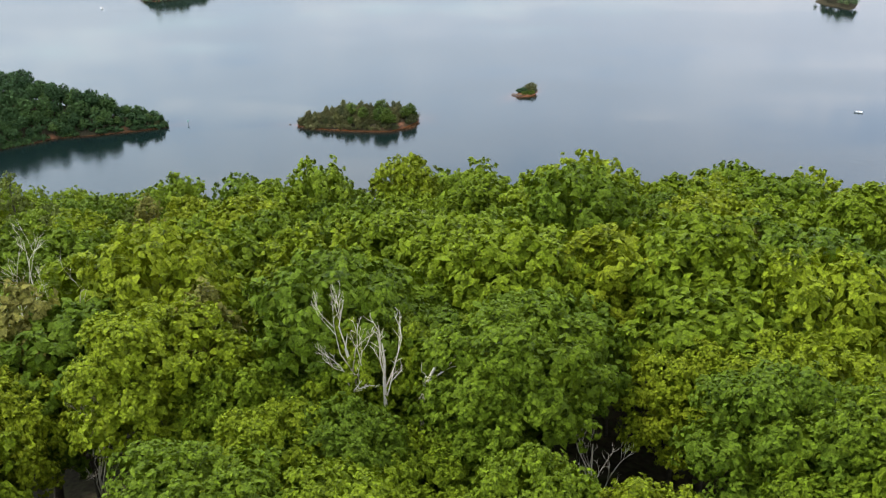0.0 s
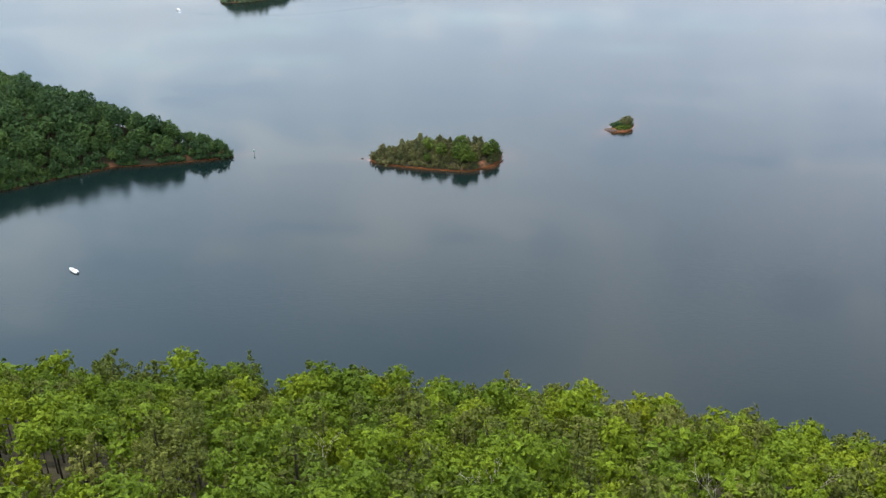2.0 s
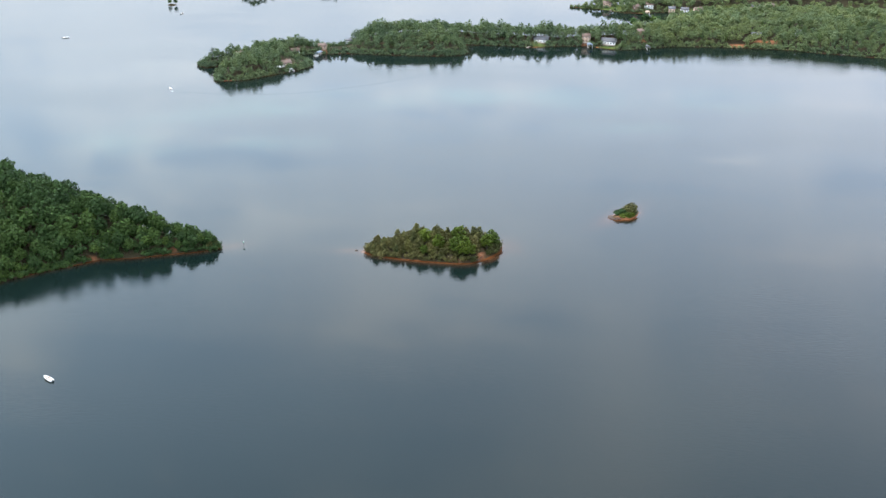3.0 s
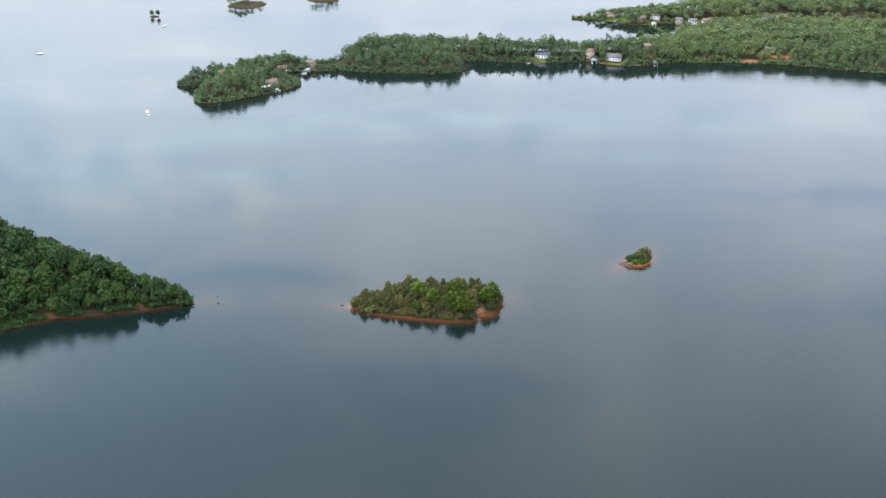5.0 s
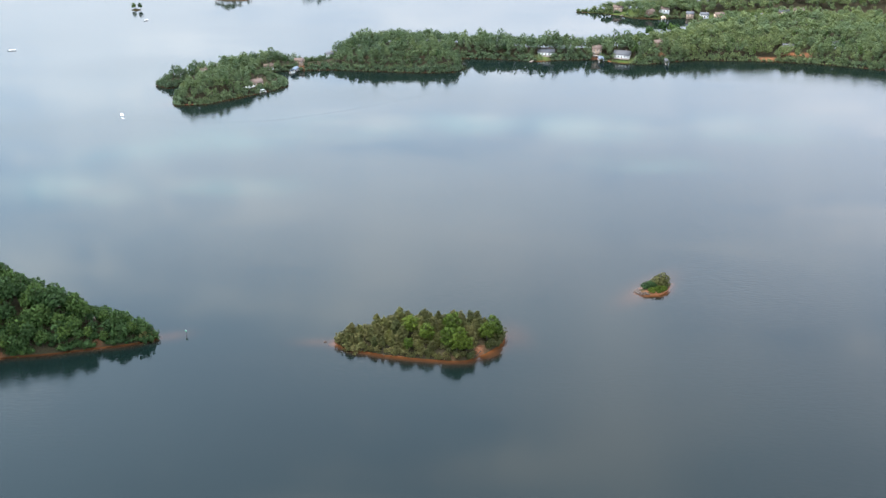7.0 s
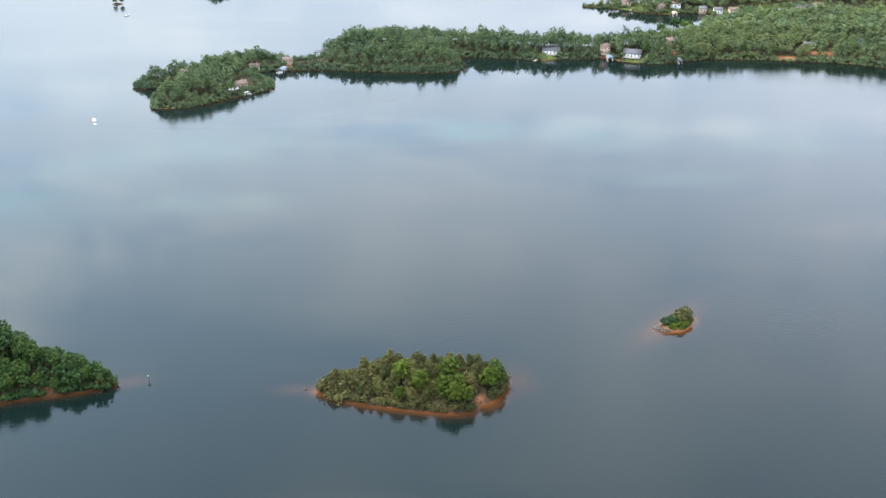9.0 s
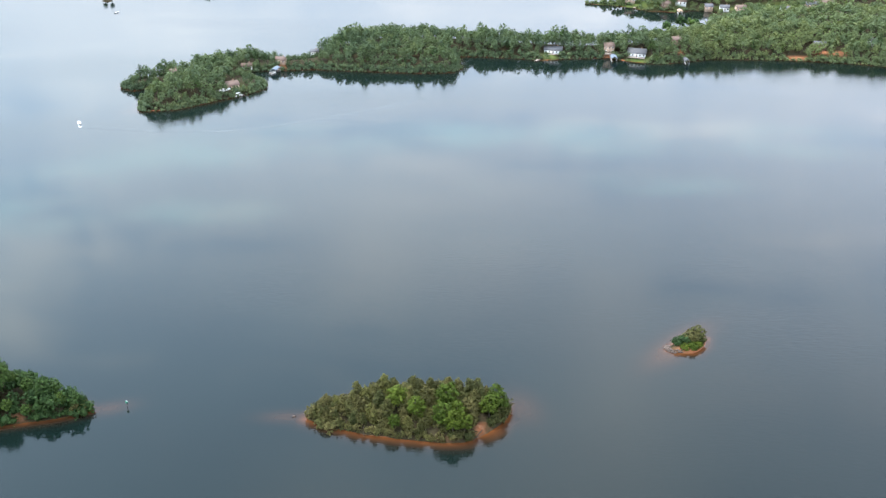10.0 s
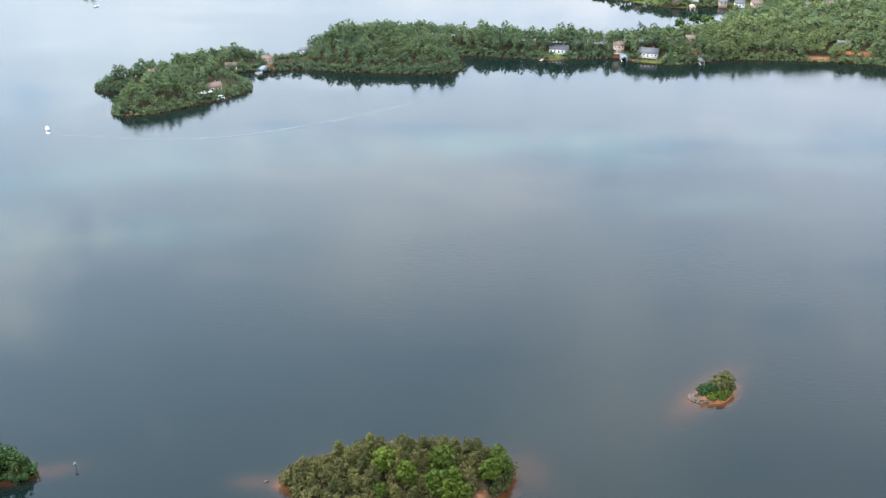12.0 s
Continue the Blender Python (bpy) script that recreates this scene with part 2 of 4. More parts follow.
def ground_material():
    m, t, p, out = material("forest_floor_and_red_clay")
    geo = t.nodes.new("ShaderNodeNewGeometry")
    sep = t.nodes.new("ShaderNodeSeparateXYZ")
    wire(t, geo.outputs["Position"], sep.inputs[0])
    n1, n2 = noise_of(t, 0.25, 5.0), noise_of(t, 1.7, 4.0)
    litter = ramp_of(t, [(0.3, (0.026, 0.020, 0.012)), (0.55, (0.050, 0.040, 0.022)), (0.75, (0.040, 0.055, 0.018))], n2)
    clay = ramp_of(t, [(0.3, (0.22, 0.075, 0.030)), (0.5, (0.33, 0.130, 0.060)), (0.75, (0.42, 0.23, 0.14))], noise_of(t, 0.5, 5.0))
    grass = ramp_of(t, [(0.3, (0.055, 0.085, 0.022)), (0.7, (0.11, 0.135, 0.04))], n1)
    lawn = t.nodes.new("ShaderNodeAttribute")
    lawn.attribute_name = "lawn"
    bare = t.nodes.new("ShaderNodeAttribute")
    bare.attribute_name = "bare"
    patchy = noise_of(t, 0.045, 3.0)
    edge = math_of(t, "ADD", sep.outputs["Z"], math_of(t, "MULTIPLY", math_of(t, "ADD", math_of(t, "MULTIPLY", patchy, 3.0), n1), -1.0))
    bank = t.nodes.new("ShaderNodeMapRange")
    for k, v in enumerate((-2.5, -2.15, 1.0, 0.0)):
        bank.inputs[k + 1].default_value = v
    wire(t, edge, bank.inputs[0])
    c = mix_rgb(t, lawn.outputs["Fac"], litter, grass)
    c = mix_rgb(t, bank.outputs[0], c, clay)
    c = mix_rgb(t, bare.outputs["Fac"], c, clay)
    wire(t, c, p.inputs["Base Color"])
    p.inputs["Roughness"].default_value = 0.95
    p.inputs["Specular IOR Level"].default_value = 0.1
    b = node(t, "ShaderNodeBump", Strength=0.5, Distance=0.2)
    wire(t, n2, b.inputs["Height"])
    wire(t, b.outputs[0], p.inputs["Normal"])
    return m


def water_material():
    """Lake water: a green-grey body, red silt over the shoals, ripples in two sizes and calmer streaks."""
    m, t, p, out = material("lake_water")
    a = t.nodes.new("ShaderNodeAttribute")
    a.attribute_name = "depth"
    silt = math_of(t, "POWER", 2.718, math_of(t, "MULTIPLY", a.outputs["Fac"], -1.0))
    n1 = noise_of(t, 0.006, 3.0)
    body = ramp_of(t, [(0.3, (0.0029, 0.0076, 0.0068)), (0.7, (0.0044, 0.0105, 0.0095))], n1)
    pale = t.nodes.new("ShaderNodeAttribute")
    pale.attribute_name = "pale"
    cloudy = ramp_of(t, [(0.36, (0, 0, 0)), (0.66, (1, 1, 1))], noise_of(t, 0.010, 5.0, 0.62))
    body = mix_rgb(t, math_of(t, "MULTIPLY", pale.outputs["Fac"], cloudy), body, (0.017, 0.036, 0.027))
    wire(t, mix_rgb(t, silt, body, (0.175, 0.060, 0.018)), p.inputs["Base Color"])
    p.inputs["IOR"].default_value = 1.333
    geo = t.nodes.new("ShaderNodeNewGeometry")
    mp = node(t, "ShaderNodeMapping")
    mp.inputs["Rotation"].default_value = (0, 0, radians(-20))
    mp.inputs["Scale"].default_value = (0.45, 1.3, 1)
    wire(t, geo.outputs["Position"], mp.inputs[0])
    calm = ramp_of(t, [(0.42, (0.06, 0.06, 0.06)), (0.62, (1, 1, 1))], noise_of(t, 0.0075, 3.0, 0.5, mp.outputs[0]))
    rip = noise_of(t, 0.62, 3.0, 0.60, mp.outputs[0])
    b = node(t, "ShaderNodeBump", Distance=0.32)
    wire(t, math_of(t, "MULTIPLY", calm, 0.25), b.inputs["Strength"])
    wire(t, rip, b.inputs["Height"])
    wire(t, b.outputs[0], p.inputs["Normal"])
    wire(t, math_of(t, "ADD", math_of(t, "MULTIPLY", calm, 0.06), 0.055), p.inputs["Roughness"])
    return m


ground_mat, water_mat = ground_material(), water_material()

# ---------------------------------------------------------------- the land's plan
ISLAND = [(-99, 616.5), (-87, 612), (-75, 609), (-63, 607.5), (-45, 606.5), (-37.5, 607.5), (-30, 613.5), (-22.5, 623.2), (-21.8, 630), (-30, 637.5), (-48, 642), (-69, 639), (-87, 630)]
ISLET = [(42, 678), (46.5, 675.8), (54, 676.5), (58.5, 682.5), (60, 688.5), (54.8, 691.5), (48, 686.2)]
SPIT = [(-181.5, 614.2), (-192, 608.2), (-204, 604.5), (-225, 597), (-244.5, 592.5), (-255, 585), (-267, 577.5), (-295.5, 553.5), (-337.5, 525), (-435, 502.5), (-540, 600), (-495, 720), (-375, 720), (-307.5, 675), (-247.5, 643.5), (-210, 625.5), (-190.5, 619.5)]
TIP_SHORE = [(-288, 957.8), (-265.5, 963), (-246, 981), (-226.5, 1000.5), (-216, 1015.5), (-220, 1031), (-237, 1041), (-241, 1055), (-228, 1060), (-216, 1062), (-189, 1066.5), (-157.5, 1065), (-136.5, 1064.2), (-105, 1063.5), (-82.5, 1068)]
HOUSE_SHORE = [(-76.5, 1077), (-79.5, 1092), (-81, 1113), (-45, 1111.5), (-9, 1107), (6, 1113), (30, 1116), (40.5, 1119), (51, 1111.5), (64.5, 1107), (78, 1104), (99, 1111.5), (123, 1122), (175.5, 1123.5), (201, 1122), (235.5, 1117.5)]
COVE_SHORE = [(273, 1105.5), (304.5, 1096.5), (360, 1083), (495, 1035), (780, 1110), (780, 1515), (225, 1515), (192, 1440), (183, 1372.5), (120, 1332), (67.5, 1314), (28.5, 1305), (57, 1299), (72, 1292.2), (87, 1279.5), (111, 1278)]
BACK_SHORE = [(132, 1285.5), (150, 1279.5), (144, 1222.5), (117, 1188), (87, 1168.5), (16.5, 1149), (-37.5, 1155), (-91.5, 1164), (-147, 1162.5), (-175.5, 1143), (-189, 1120.5), (-196.5, 1095), (-219, 1083), (-244.5, 1092), (-270, 1072.5), (-285, 1045.5), (-304.5, 1035), (-319.5, 1021.5), (-322.5, 1009.5), (-309, 1002), (-300, 1014), (-294, 1002), (-295.5, 975)]
SHORE_FAR = TIP_SHORE + HOUSE_SHORE + COVE_SHORE + BACK_SHORE
FAR_ISLE = [(-375, 1333.5), (-354, 1329), (-333, 1335), (-330, 1357.5), (-352.5, 1372.5), (-375, 1357.5)]
FARTHER_ISLE = [(-288, 1377), (-267, 1372.5), (-247.5, 1380), (-255, 1402.5), (-285, 1402.5)]
EAST_ISLE = [(338, 960), (347, 947), (357, 934), (365, 928), (370, 935), (377, 955), (374, 978), (352.5, 978)]
TWIN_ROCK = [(-448.5, 1276.5), (-441, 1274.2), (-432, 1276.5), (-432, 1281), (-442.5, 1282.5)]


def inside_by(poly, x, y):
    """Metres inside the outline; negative outside."""
    best = np.full(x.shape, 1e9)
    inside = np.zeros(x.shape, bool)
    for (x0, y0), (x1, y1) in zip(poly, poly[1:] + poly[:1]):
        dx, dy = x1 - x0, y1 - y0
        u = np.clip(((x - x0) * dx + (y - y0) * dy) / (dx * dx + dy * dy), 0, 1)
        best = np.minimum(best, np.hypot(x - x0 - u * dx, y - y0 - u * dy))
        cross = (y0 > y) != (y1 > y)
        inside ^= cross & (x < dx * (y - y0) / (dy if dy else 1e-9) + x0)
    return np.where(inside, best, -best)


# outline, height it climbs to, metres inland over which it climbs
LANDS = [(ISLAND, 2.6, 12), (ISLET, 1.0, 4), (SPIT, 48, 86), (SHORE_FAR, 11.5, 47), (FAR_ISLE, 5, 18), (FARTHER_ISLE, 5, 15), (EAST_ISLE, 9, 27), (TWIN_ROCK, 1.0, 3)]
SHOALS = [(-50, 605.2, 17, 2.6, 0.02, 0.9), (-27, 614, 9, 4.5, 0.85, 1.0), (-105, 617.2, 15, 5.2, 0.1, 1.9), (-18, 631.5, 10.5, 15, 0.4, 2.1), (-175.5, 616.5, 12, 6, 0.4, 1.9), (48.5, 683.5, 27, 9, 0.9, 1.2), (-294, 957, 13.5, 7.5, 0.3, 2.3)]
HILL_Y = [-300, -90, 0, 55.5, 90, 118.5, 142.5, 166.5, 195, 228, 255, 277.5, 300, 345, 393, 450]
HILL_Z = [142.5, 165, 171, 168.8, 164.4, 155.4, 146.4, 134, 117.4, 99.3, 82.8, 67.8, 48, 13.5, -12, -21]


def ripple(x, y, scale, seed=0.0):
    """A smooth unevenness of the ground, about -1 to 1."""
    a = np.sin(x / scale + 1.3 * np.sin(y / scale * 0.7 + seed)) + np.sin(y / scale * 1.2 + 1.1 * np.sin(x / scale * 0.8 + 2 * seed) + seed)
    return a / 2


def hill_shift(x):
    return np.where(x > 0, 0.09 * x, 0.02 * x)


def height(x, y):
    x, y = np.asarray(x, float), np.asarray(y, float)
    z = np.full(x.shape, -12.0)
    for poly, top, reach in LANDS:
        d = inside_by(poly, x, y)
        up = np.minimum(d, 2.0) * 0.65 + top * (1 - np.exp(-np.maximum(d - 1, 0) / reach)) * (1 + 0.10 * ripple(x, y, 26, top)) + np.clip((d - 15) / 40, 0, 1) * 3.0 * ripple(x, y, 38, 2 * top)
        z = np.maximum(z, np.where(d > 0, up, np.maximum(0.50 * d, -12)))
    hill = np.interp(y + hill_shift(x), HILL_Y, HILL_Z) + 2.4 * ripple(x, y, 29, 0.6) * (y < 320)
    # the crest falls off to both sides
    crest = np.clip((185 - y) / 75, 0, 1)
    hill = hill - crest * 0.15 * np.clip(-x - 6, 0, 70)
    z = np.maximum(z, hill)
    # the land dips towards the cove
    z = np.where((x > 120) & (y > 1150) & (z > 1.2), np.maximum(z - 9 * np.exp(-((y - 1278) / 32) ** 2) * np.clip((x - 120) / 25, 0, 1), 1.2), z)
    far = np.hypot(x, y - 600)
    return np.maximum(z, np.where(far > 1500, np.minimum((far - 1600) * 0.06, 60), -12))


def span(*runs):
    return np.concatenate([np.arange(a, b, s) for a, b, s in runs])


GX = span((-6000, -900, 510), (-900, -525, 37.5), (-525, -337.5, 12), (-337.5, -186, 4.5), (-186, 66, 2.6), (66, 337.5, 4.5), (337.5, 525, 12), (525, 900, 37.5), (900, 6001.5, 510))
GY = span((-5250, -600, 465), (-600, 0, 30), (0, 366, 6), (366, 570, 12), (570, 705, 2.7), (705, 945, 12), (945, 1170, 4.5), (1170, 1440, 9), (1440, 2250, 67.5), (2250, 6600, 435))


def mesh_of(name, verts, faces, mats=(), attrs=(), slots=None, smooth=False):
    me = bpy.data.meshes.new(name)
    verts, faces = np.asarray(verts, np.float32), np.asarray(faces, np.int32)
    k = faces.shape[1]
    me.vertices.add(len(verts))
    me.vertices.foreach_set("co", verts.ravel())
    me.loops.add(faces.size)
    me.loops.foreach_set("vertex_index", faces.ravel())
    me.polygons.add(len(faces))
    me.polygons.foreach_set("loop_start", np.arange(0, faces.size, k, dtype=np.int32))
    for m in mats:
        me.materials.append(m)
    if slots is not None:
        me.polygons.foreach_set("material_index", np.asarray(slots, np.int32))
    if smooth:
        me.polygons.foreach_set("use_smooth", np.ones(len(faces), bool))
    for key, values in attrs:
        me.attributes.new(key, "FLOAT", "POINT").data.foreach_set("value", np.asarray(values, np.float32))
    me.update(calc_edges=True)
    me.validate()
    return me


def spot(x, y, places):
    """1 in the middle of each round place, 0 outside."""
    f = np.zeros(x.shape)
    for cx, cy, rx, ry in places:
        f = np.maximum(f, np.clip(1.6 - 1.6 * np.hypot((x - cx) / rx, (y - cy) / ry), 0, 1))
    return f


LAWNS = [(-7, 1113, 9, 8), (63, 1110, 13, 7), (-236, 1007, 12, 7), (112, 1279, 12, 3), (44, 1304, 9, 2)]
BARE = [(-32, 614.5, 2.4, 4), (-45, 606.6, 16, 1.3), (40, 1118, 4, 6), (95.5, 1126, 3, 9), (217, 1133, 17, 6), (-214.5, 1066, 5, 3), (-247.5, 592, 3.2, 0.7), (190, 1126, 13, 3), (-205.5, 605.3, 2.5, 1.2), (53, 677.6, 9, 3.4)]
# pale green patches in the open water
PALE = [(-278, 836, 60, 45), (-300, 790, 70, 40), (-238, 880, 75, 40), (-165, 912, 110, 38), (-35, 857, 26, 30), (30, 930, 90, 45), (-60, 930, 80, 36), (-205, 800, 60, 26), (150, 940, 80, 45), (60, 860, 60, 22)]


def make_ground_and_water():
    gx, gy = np.meshgrid(GX, GY)
    x, y = gx.ravel(), gy.ravel()
    z = height(x, y)
    w = len(GX)
    i = (np.arange(len(GY) - 1)[:, None] * w + np.arange(w - 1)[None]).ravel()
    quads = np.stack([i, i + 1, i + w + 1, i + w], 1)
    me = mesh_of("ground", np.stack([x, y, z], 1), quads, [ground_mat], [("lawn", spot(x, y, LAWNS + [(75, 1299, 62, 22), (200, 1290, 80, 16)])), ("bare", spot(x, y, BARE))], smooth=True)
    tagged(new("ground", me), "wooded red-clay shore and lake bed", "ground", kind="structure")
    depth = np.maximum(-z, 0)
    # silt hangs over the shoals
    muddy = np.clip(depth / np.where((np.abs(x + 60) < 60) & (y < 622) & (y > 585), 0.85, 0.62), 0, 12)
    for cx, cy, rx, ry, turn, faint in SHOALS:
        u, v = (x - cx) * math.cos(turn) + (y - cy) * math.sin(turn), (y - cy) * math.cos(turn) - (x - cx) * math.sin(turn)
        muddy = np.minimum(muddy, faint + 1.9 * np.hypot(u / rx, v / ry) ** 2)
    wet = quads[(z[quads] < 1.0).any(1)]
    used, back = np.unique(wet, return_inverse=True)
    me = mesh_of("water", np.stack([x, y, 0 * x], 1)[used], back.reshape(wet.shape), [water_mat], [("depth", muddy[used]), ("pale", spot(x, y, PALE)[used])], smooth=True)
    tagged(new("water", me), "calm grey-blue lake reflecting clouds", "water", kind="structure")


make_ground_and_water()

# ---------------------------------------------------------------- trees


def ico():
    f = (1 + 5**0.5) / 2
    v = np.array([(-1, f, 0), (1, f, 0), (-1, -f, 0), (1, -f, 0), (0, -1, f), (0, 1, f), (0, -1, -f), (0, 1, -f), (f, 0, -1), (f, 0, 1), (-f, 0, -1), (-f, 0, 1)]) / (1 + f * f) ** 0.5
    t = np.array([(0, 11, 5), (0, 5, 1), (0, 1, 7), (0, 7, 10), (0, 10, 11), (1, 5, 9), (5, 11, 4), (11, 10, 2), (10, 7, 6), (7, 1, 8), (3, 9, 4), (3, 4, 2), (3, 2, 6), (3, 6, 8), (3, 8, 9), (4, 9, 5), (2, 4, 11), (6, 2, 10), (8, 6, 7), (9, 8, 1)])
    return v, t


ICO_V, ICO_T = ico()
OCTA_V = np.array([(1, 0, 0), (0, 1, 0), (-1, 0, 0), (0, -1, 0), (0, 0, 1), (0, 0, -1)], float)
OCTA_T = np.array([(0, 1, 4), (1, 2, 4), (2, 3, 4), (3, 0, 4), (1, 0, 5), (2, 1, 5), (3, 2, 5), (0, 3, 5)])


def tube(points, radii, sides=5):
    """A tapered limb through the points, as vertices and triangles."""
    rings, tris = [], []
    pts = np.array(points, float)
    for k, p in enumerate(pts):
        d = pts[min(k + 1, len(pts) - 1)] - pts[max(k - 1, 0)]
        d /= np.linalg.norm(d) + 1e-9
        a = np.cross(d, (0.31, 0.95, 0.05))
        a /= np.linalg.norm(a)
        b = np.cross(d, a)
        ang = np.arange(sides) * 2 * math.pi / sides
        rings.append(p + radii[k] * (np.cos(ang)[:, None] * a + np.sin(ang)[:, None] * b))
    for k in range(len(pts) - 1):
        for s in range(sides):
            i, j = k * sides + s, k * sides + (s + 1) % sides
            tris += [(i, j, j + sides), (i, j + sides, i + sides)]
    return np.concatenate(rings), np.array(tris)


def joined(bits):
    vs, ts, at = [], [], 0
    for v, t in bits:
        vs.append(v)
        ts.append(t + at)
        at += len(v)
    return np.concatenate(vs), np.concatenate(ts)


def sprays(rng, centres, outs, size, leaves=3, loose=0.5):
    """Leaf sprays: a star of pointed, drooping leaves at one twig's end, facing about along outs."""
    n = len(centres)
    nrm = outs + rng.normal(0, loose, (n, 3)) + (0, 0, 0.25)
    nrm /= np.linalg.norm(nrm, axis=1, keepdims=True)
    a = np.cross(nrm, rng.normal(0, 1, (n, 3)))
    a /= np.linalg.norm(a, axis=1, keepdims=True) + 1e-9
    b = np.cross(nrm, a)
    s = size * rng.uniform(0.65, 1.3, (n, 1))
    ring = []
    for leaf in range(leaves):
        for w, reach, drop in ((leaf - 0.5, 0.46, rng.uniform(-0.05, 0.08, (n, 1))), (leaf, 0.80, rng.uniform(0.0, 0.55, (n, 1)))):
            w = w * 6.283 / leaves
            ring.append(centres + s * ((math.cos(w) * a + math.sin(w) * b) * reach - nrm * drop))
    v = np.stack(ring, 1).reshape(-1, 3)
    i = np.arange(n)[:, None] * 2 * leaves
    return v, np.concatenate([i + (2 * k, 2 * k + 1, (2 * k + 2) % (2 * leaves)) for k in range(leaves)])


def foliage(rng, c, r, leaves, size, blades, loose, per_tuft, spread, core):
    """Leaves over the outside of a heap of rounded lobes (middles c, radii r), in tufts, with a thick inside."""
    bits = []
    solid_v, solid_t = (ICO_V, ICO_T) if len(r) > 4 else (OCTA_V, OCTA_T)
    for k in range(len(r)):
        if core < 0.7:
            # a shaggy shell of broad, overlapping shaded leaves
            n = (40 if core < 0.52 else 16 if len(r) > 10 else 11) * (2 if k == len(r) - 1 else 1)
            d = rng.normal(0, 1, (n, 3)) + (0, 0, 0.5)
            d /= np.linalg.norm(d, axis=1, keepdims=True)
            bits.append(sprays(rng, c[k] + d * r[k] * rng.uniform(core, core + 0.22, (n, 1)), d, r[k] * (0.33 if core < 0.52 else 0.60 if len(r) > 10 else 0.52), 2, 0.35))
        else:
            bits.append((c[k] + solid_v * rng.uniform(0.62, 1.18, (len(solid_v), 1)) * r[k] * core, solid_t))
    tufts = max(len(r) * 3, leaves // per_tuft)
    which = rng.choice(len(r), tufts * 5, p=r * r / (r * r).sum())
    heart_of = np.average(c, axis=0, weights=r)
    out = rng.normal(0, 1, (len(which), 3)) + (0, 0, 0.45)
    out += 0.5 * (c[which] - heart_of) / (np.linalg.norm(c[which] - heart_of, axis=1, keepdims=True) + 1e-6)
    out /= np.linalg.norm(out, axis=1, keepdims=True)
    heart = c[which] + out * (r[which] * rng.uniform(0.84, 1.04, len(which)))[:, None]
    gap = np.linalg.norm(heart[:, None] - c[None], axis=2) / r[None]
    gap[np.arange(len(which)), which] = 9
    good = np.flatnonzero((gap.min(1) > 0.84) & (out[:, 2] > -0.5))[:tufts]
    heart, out = heart[good], out[good]
    own = rng.integers(0, len(good), leaves)
    away = rng.normal(0, 1, (leaves, 3)) + 0.8 * out[own]
    away /= np.linalg.norm(away, axis=1, keepdims=True)
    at = heart[own] + away * (spread * rng.uniform(0.6, 1.1, (len(good), 1))[own] * rng.uniform(0.35, 1.0, (leaves, 1)))
    bits.append(sprays(rng, at, 0.4 * away + 0.85 * out[own], size, blades, loose))
    if core < 0.7 and leaves > 1200:
        # larger, shaded leaves deeper in
        own = rng.integers(0, len(good), leaves // 3)
        at = heart[own] - out[own] * r[which[good][own]][:, None] * 0.2 + rng.normal(0, 1, (len(own), 3)) * spread * 0.7
        bits.append(sprays(rng, at, out[own], size * 1.45, 2, loose))
    return joined(bits)


def crown(rng, radius, low, high, lobes, leaves, size, blades=2, loose=0.33, per_tuft=10, spread=0.45, under=1.4, core=0.76):
    """A broadleaf crown between two heights: a dome of rounded lobes with dark gaps between."""
    mid, half = (low + high) / 2, (high - low) / 2
    k = np.arange(lobes) + 0.5
    up = 1 - under * k / lobes
    turn = k * 2.39996 + rng.uniform(0, 6)
    rho = np.sqrt(np.maximum(1 - up * up, 0))
    r = radius * (1.02 if core < 0.7 else 1.16) * math.sqrt(2.5 / (lobes + 1.5)) * rng.uniform(0.72, 1.22, lobes)
    c = np.stack([rho * np.cos(turn), rho * np.sin(turn), up], 1) * (1 - 0.8 * r / radius + rng.uniform(-0.12, 0.08, lobes))[:, None]
    c = c * (radius, radius, half) + (0, 0, mid)
    c, r = np.concatenate([c, [(0, 0, mid - 0.1 * half)]]), np.append(r, 0.62 * min(radius, half))
    return foliage(rng, c, r, leaves, size, blades, loose, per_tuft, spread, core)


def pine_crown(rng, radius, low, high, lobes, leaves, size, blades=2, loose=0.5, point=0.75, core=0.7):
    """A pine's crown: tufted boughs in a ragged cone that narrows to a rounded tip."""
    f = (np.arange(lobes) + 0.5) / lobes
    wide = radius * (1.04 - f) ** point * rng.uniform(0.78, 1.15, lobes) * np.minimum(1, 0.6 + 2.5 * f)
    turn = np.arange(lobes) * 2.39996 + rng.uniform(0, 6)
    r = 0.45 * wide + 0.09 * radius
    c = np.stack([np.cos(turn) * wide * 0.6, np.sin(turn) * wide * 0.6, low + (high - low) * f - 0.5 * r], 1)
    return foliage(rng, c, r, leaves, size, blades, loose, 8, 0.16 * radius, core)


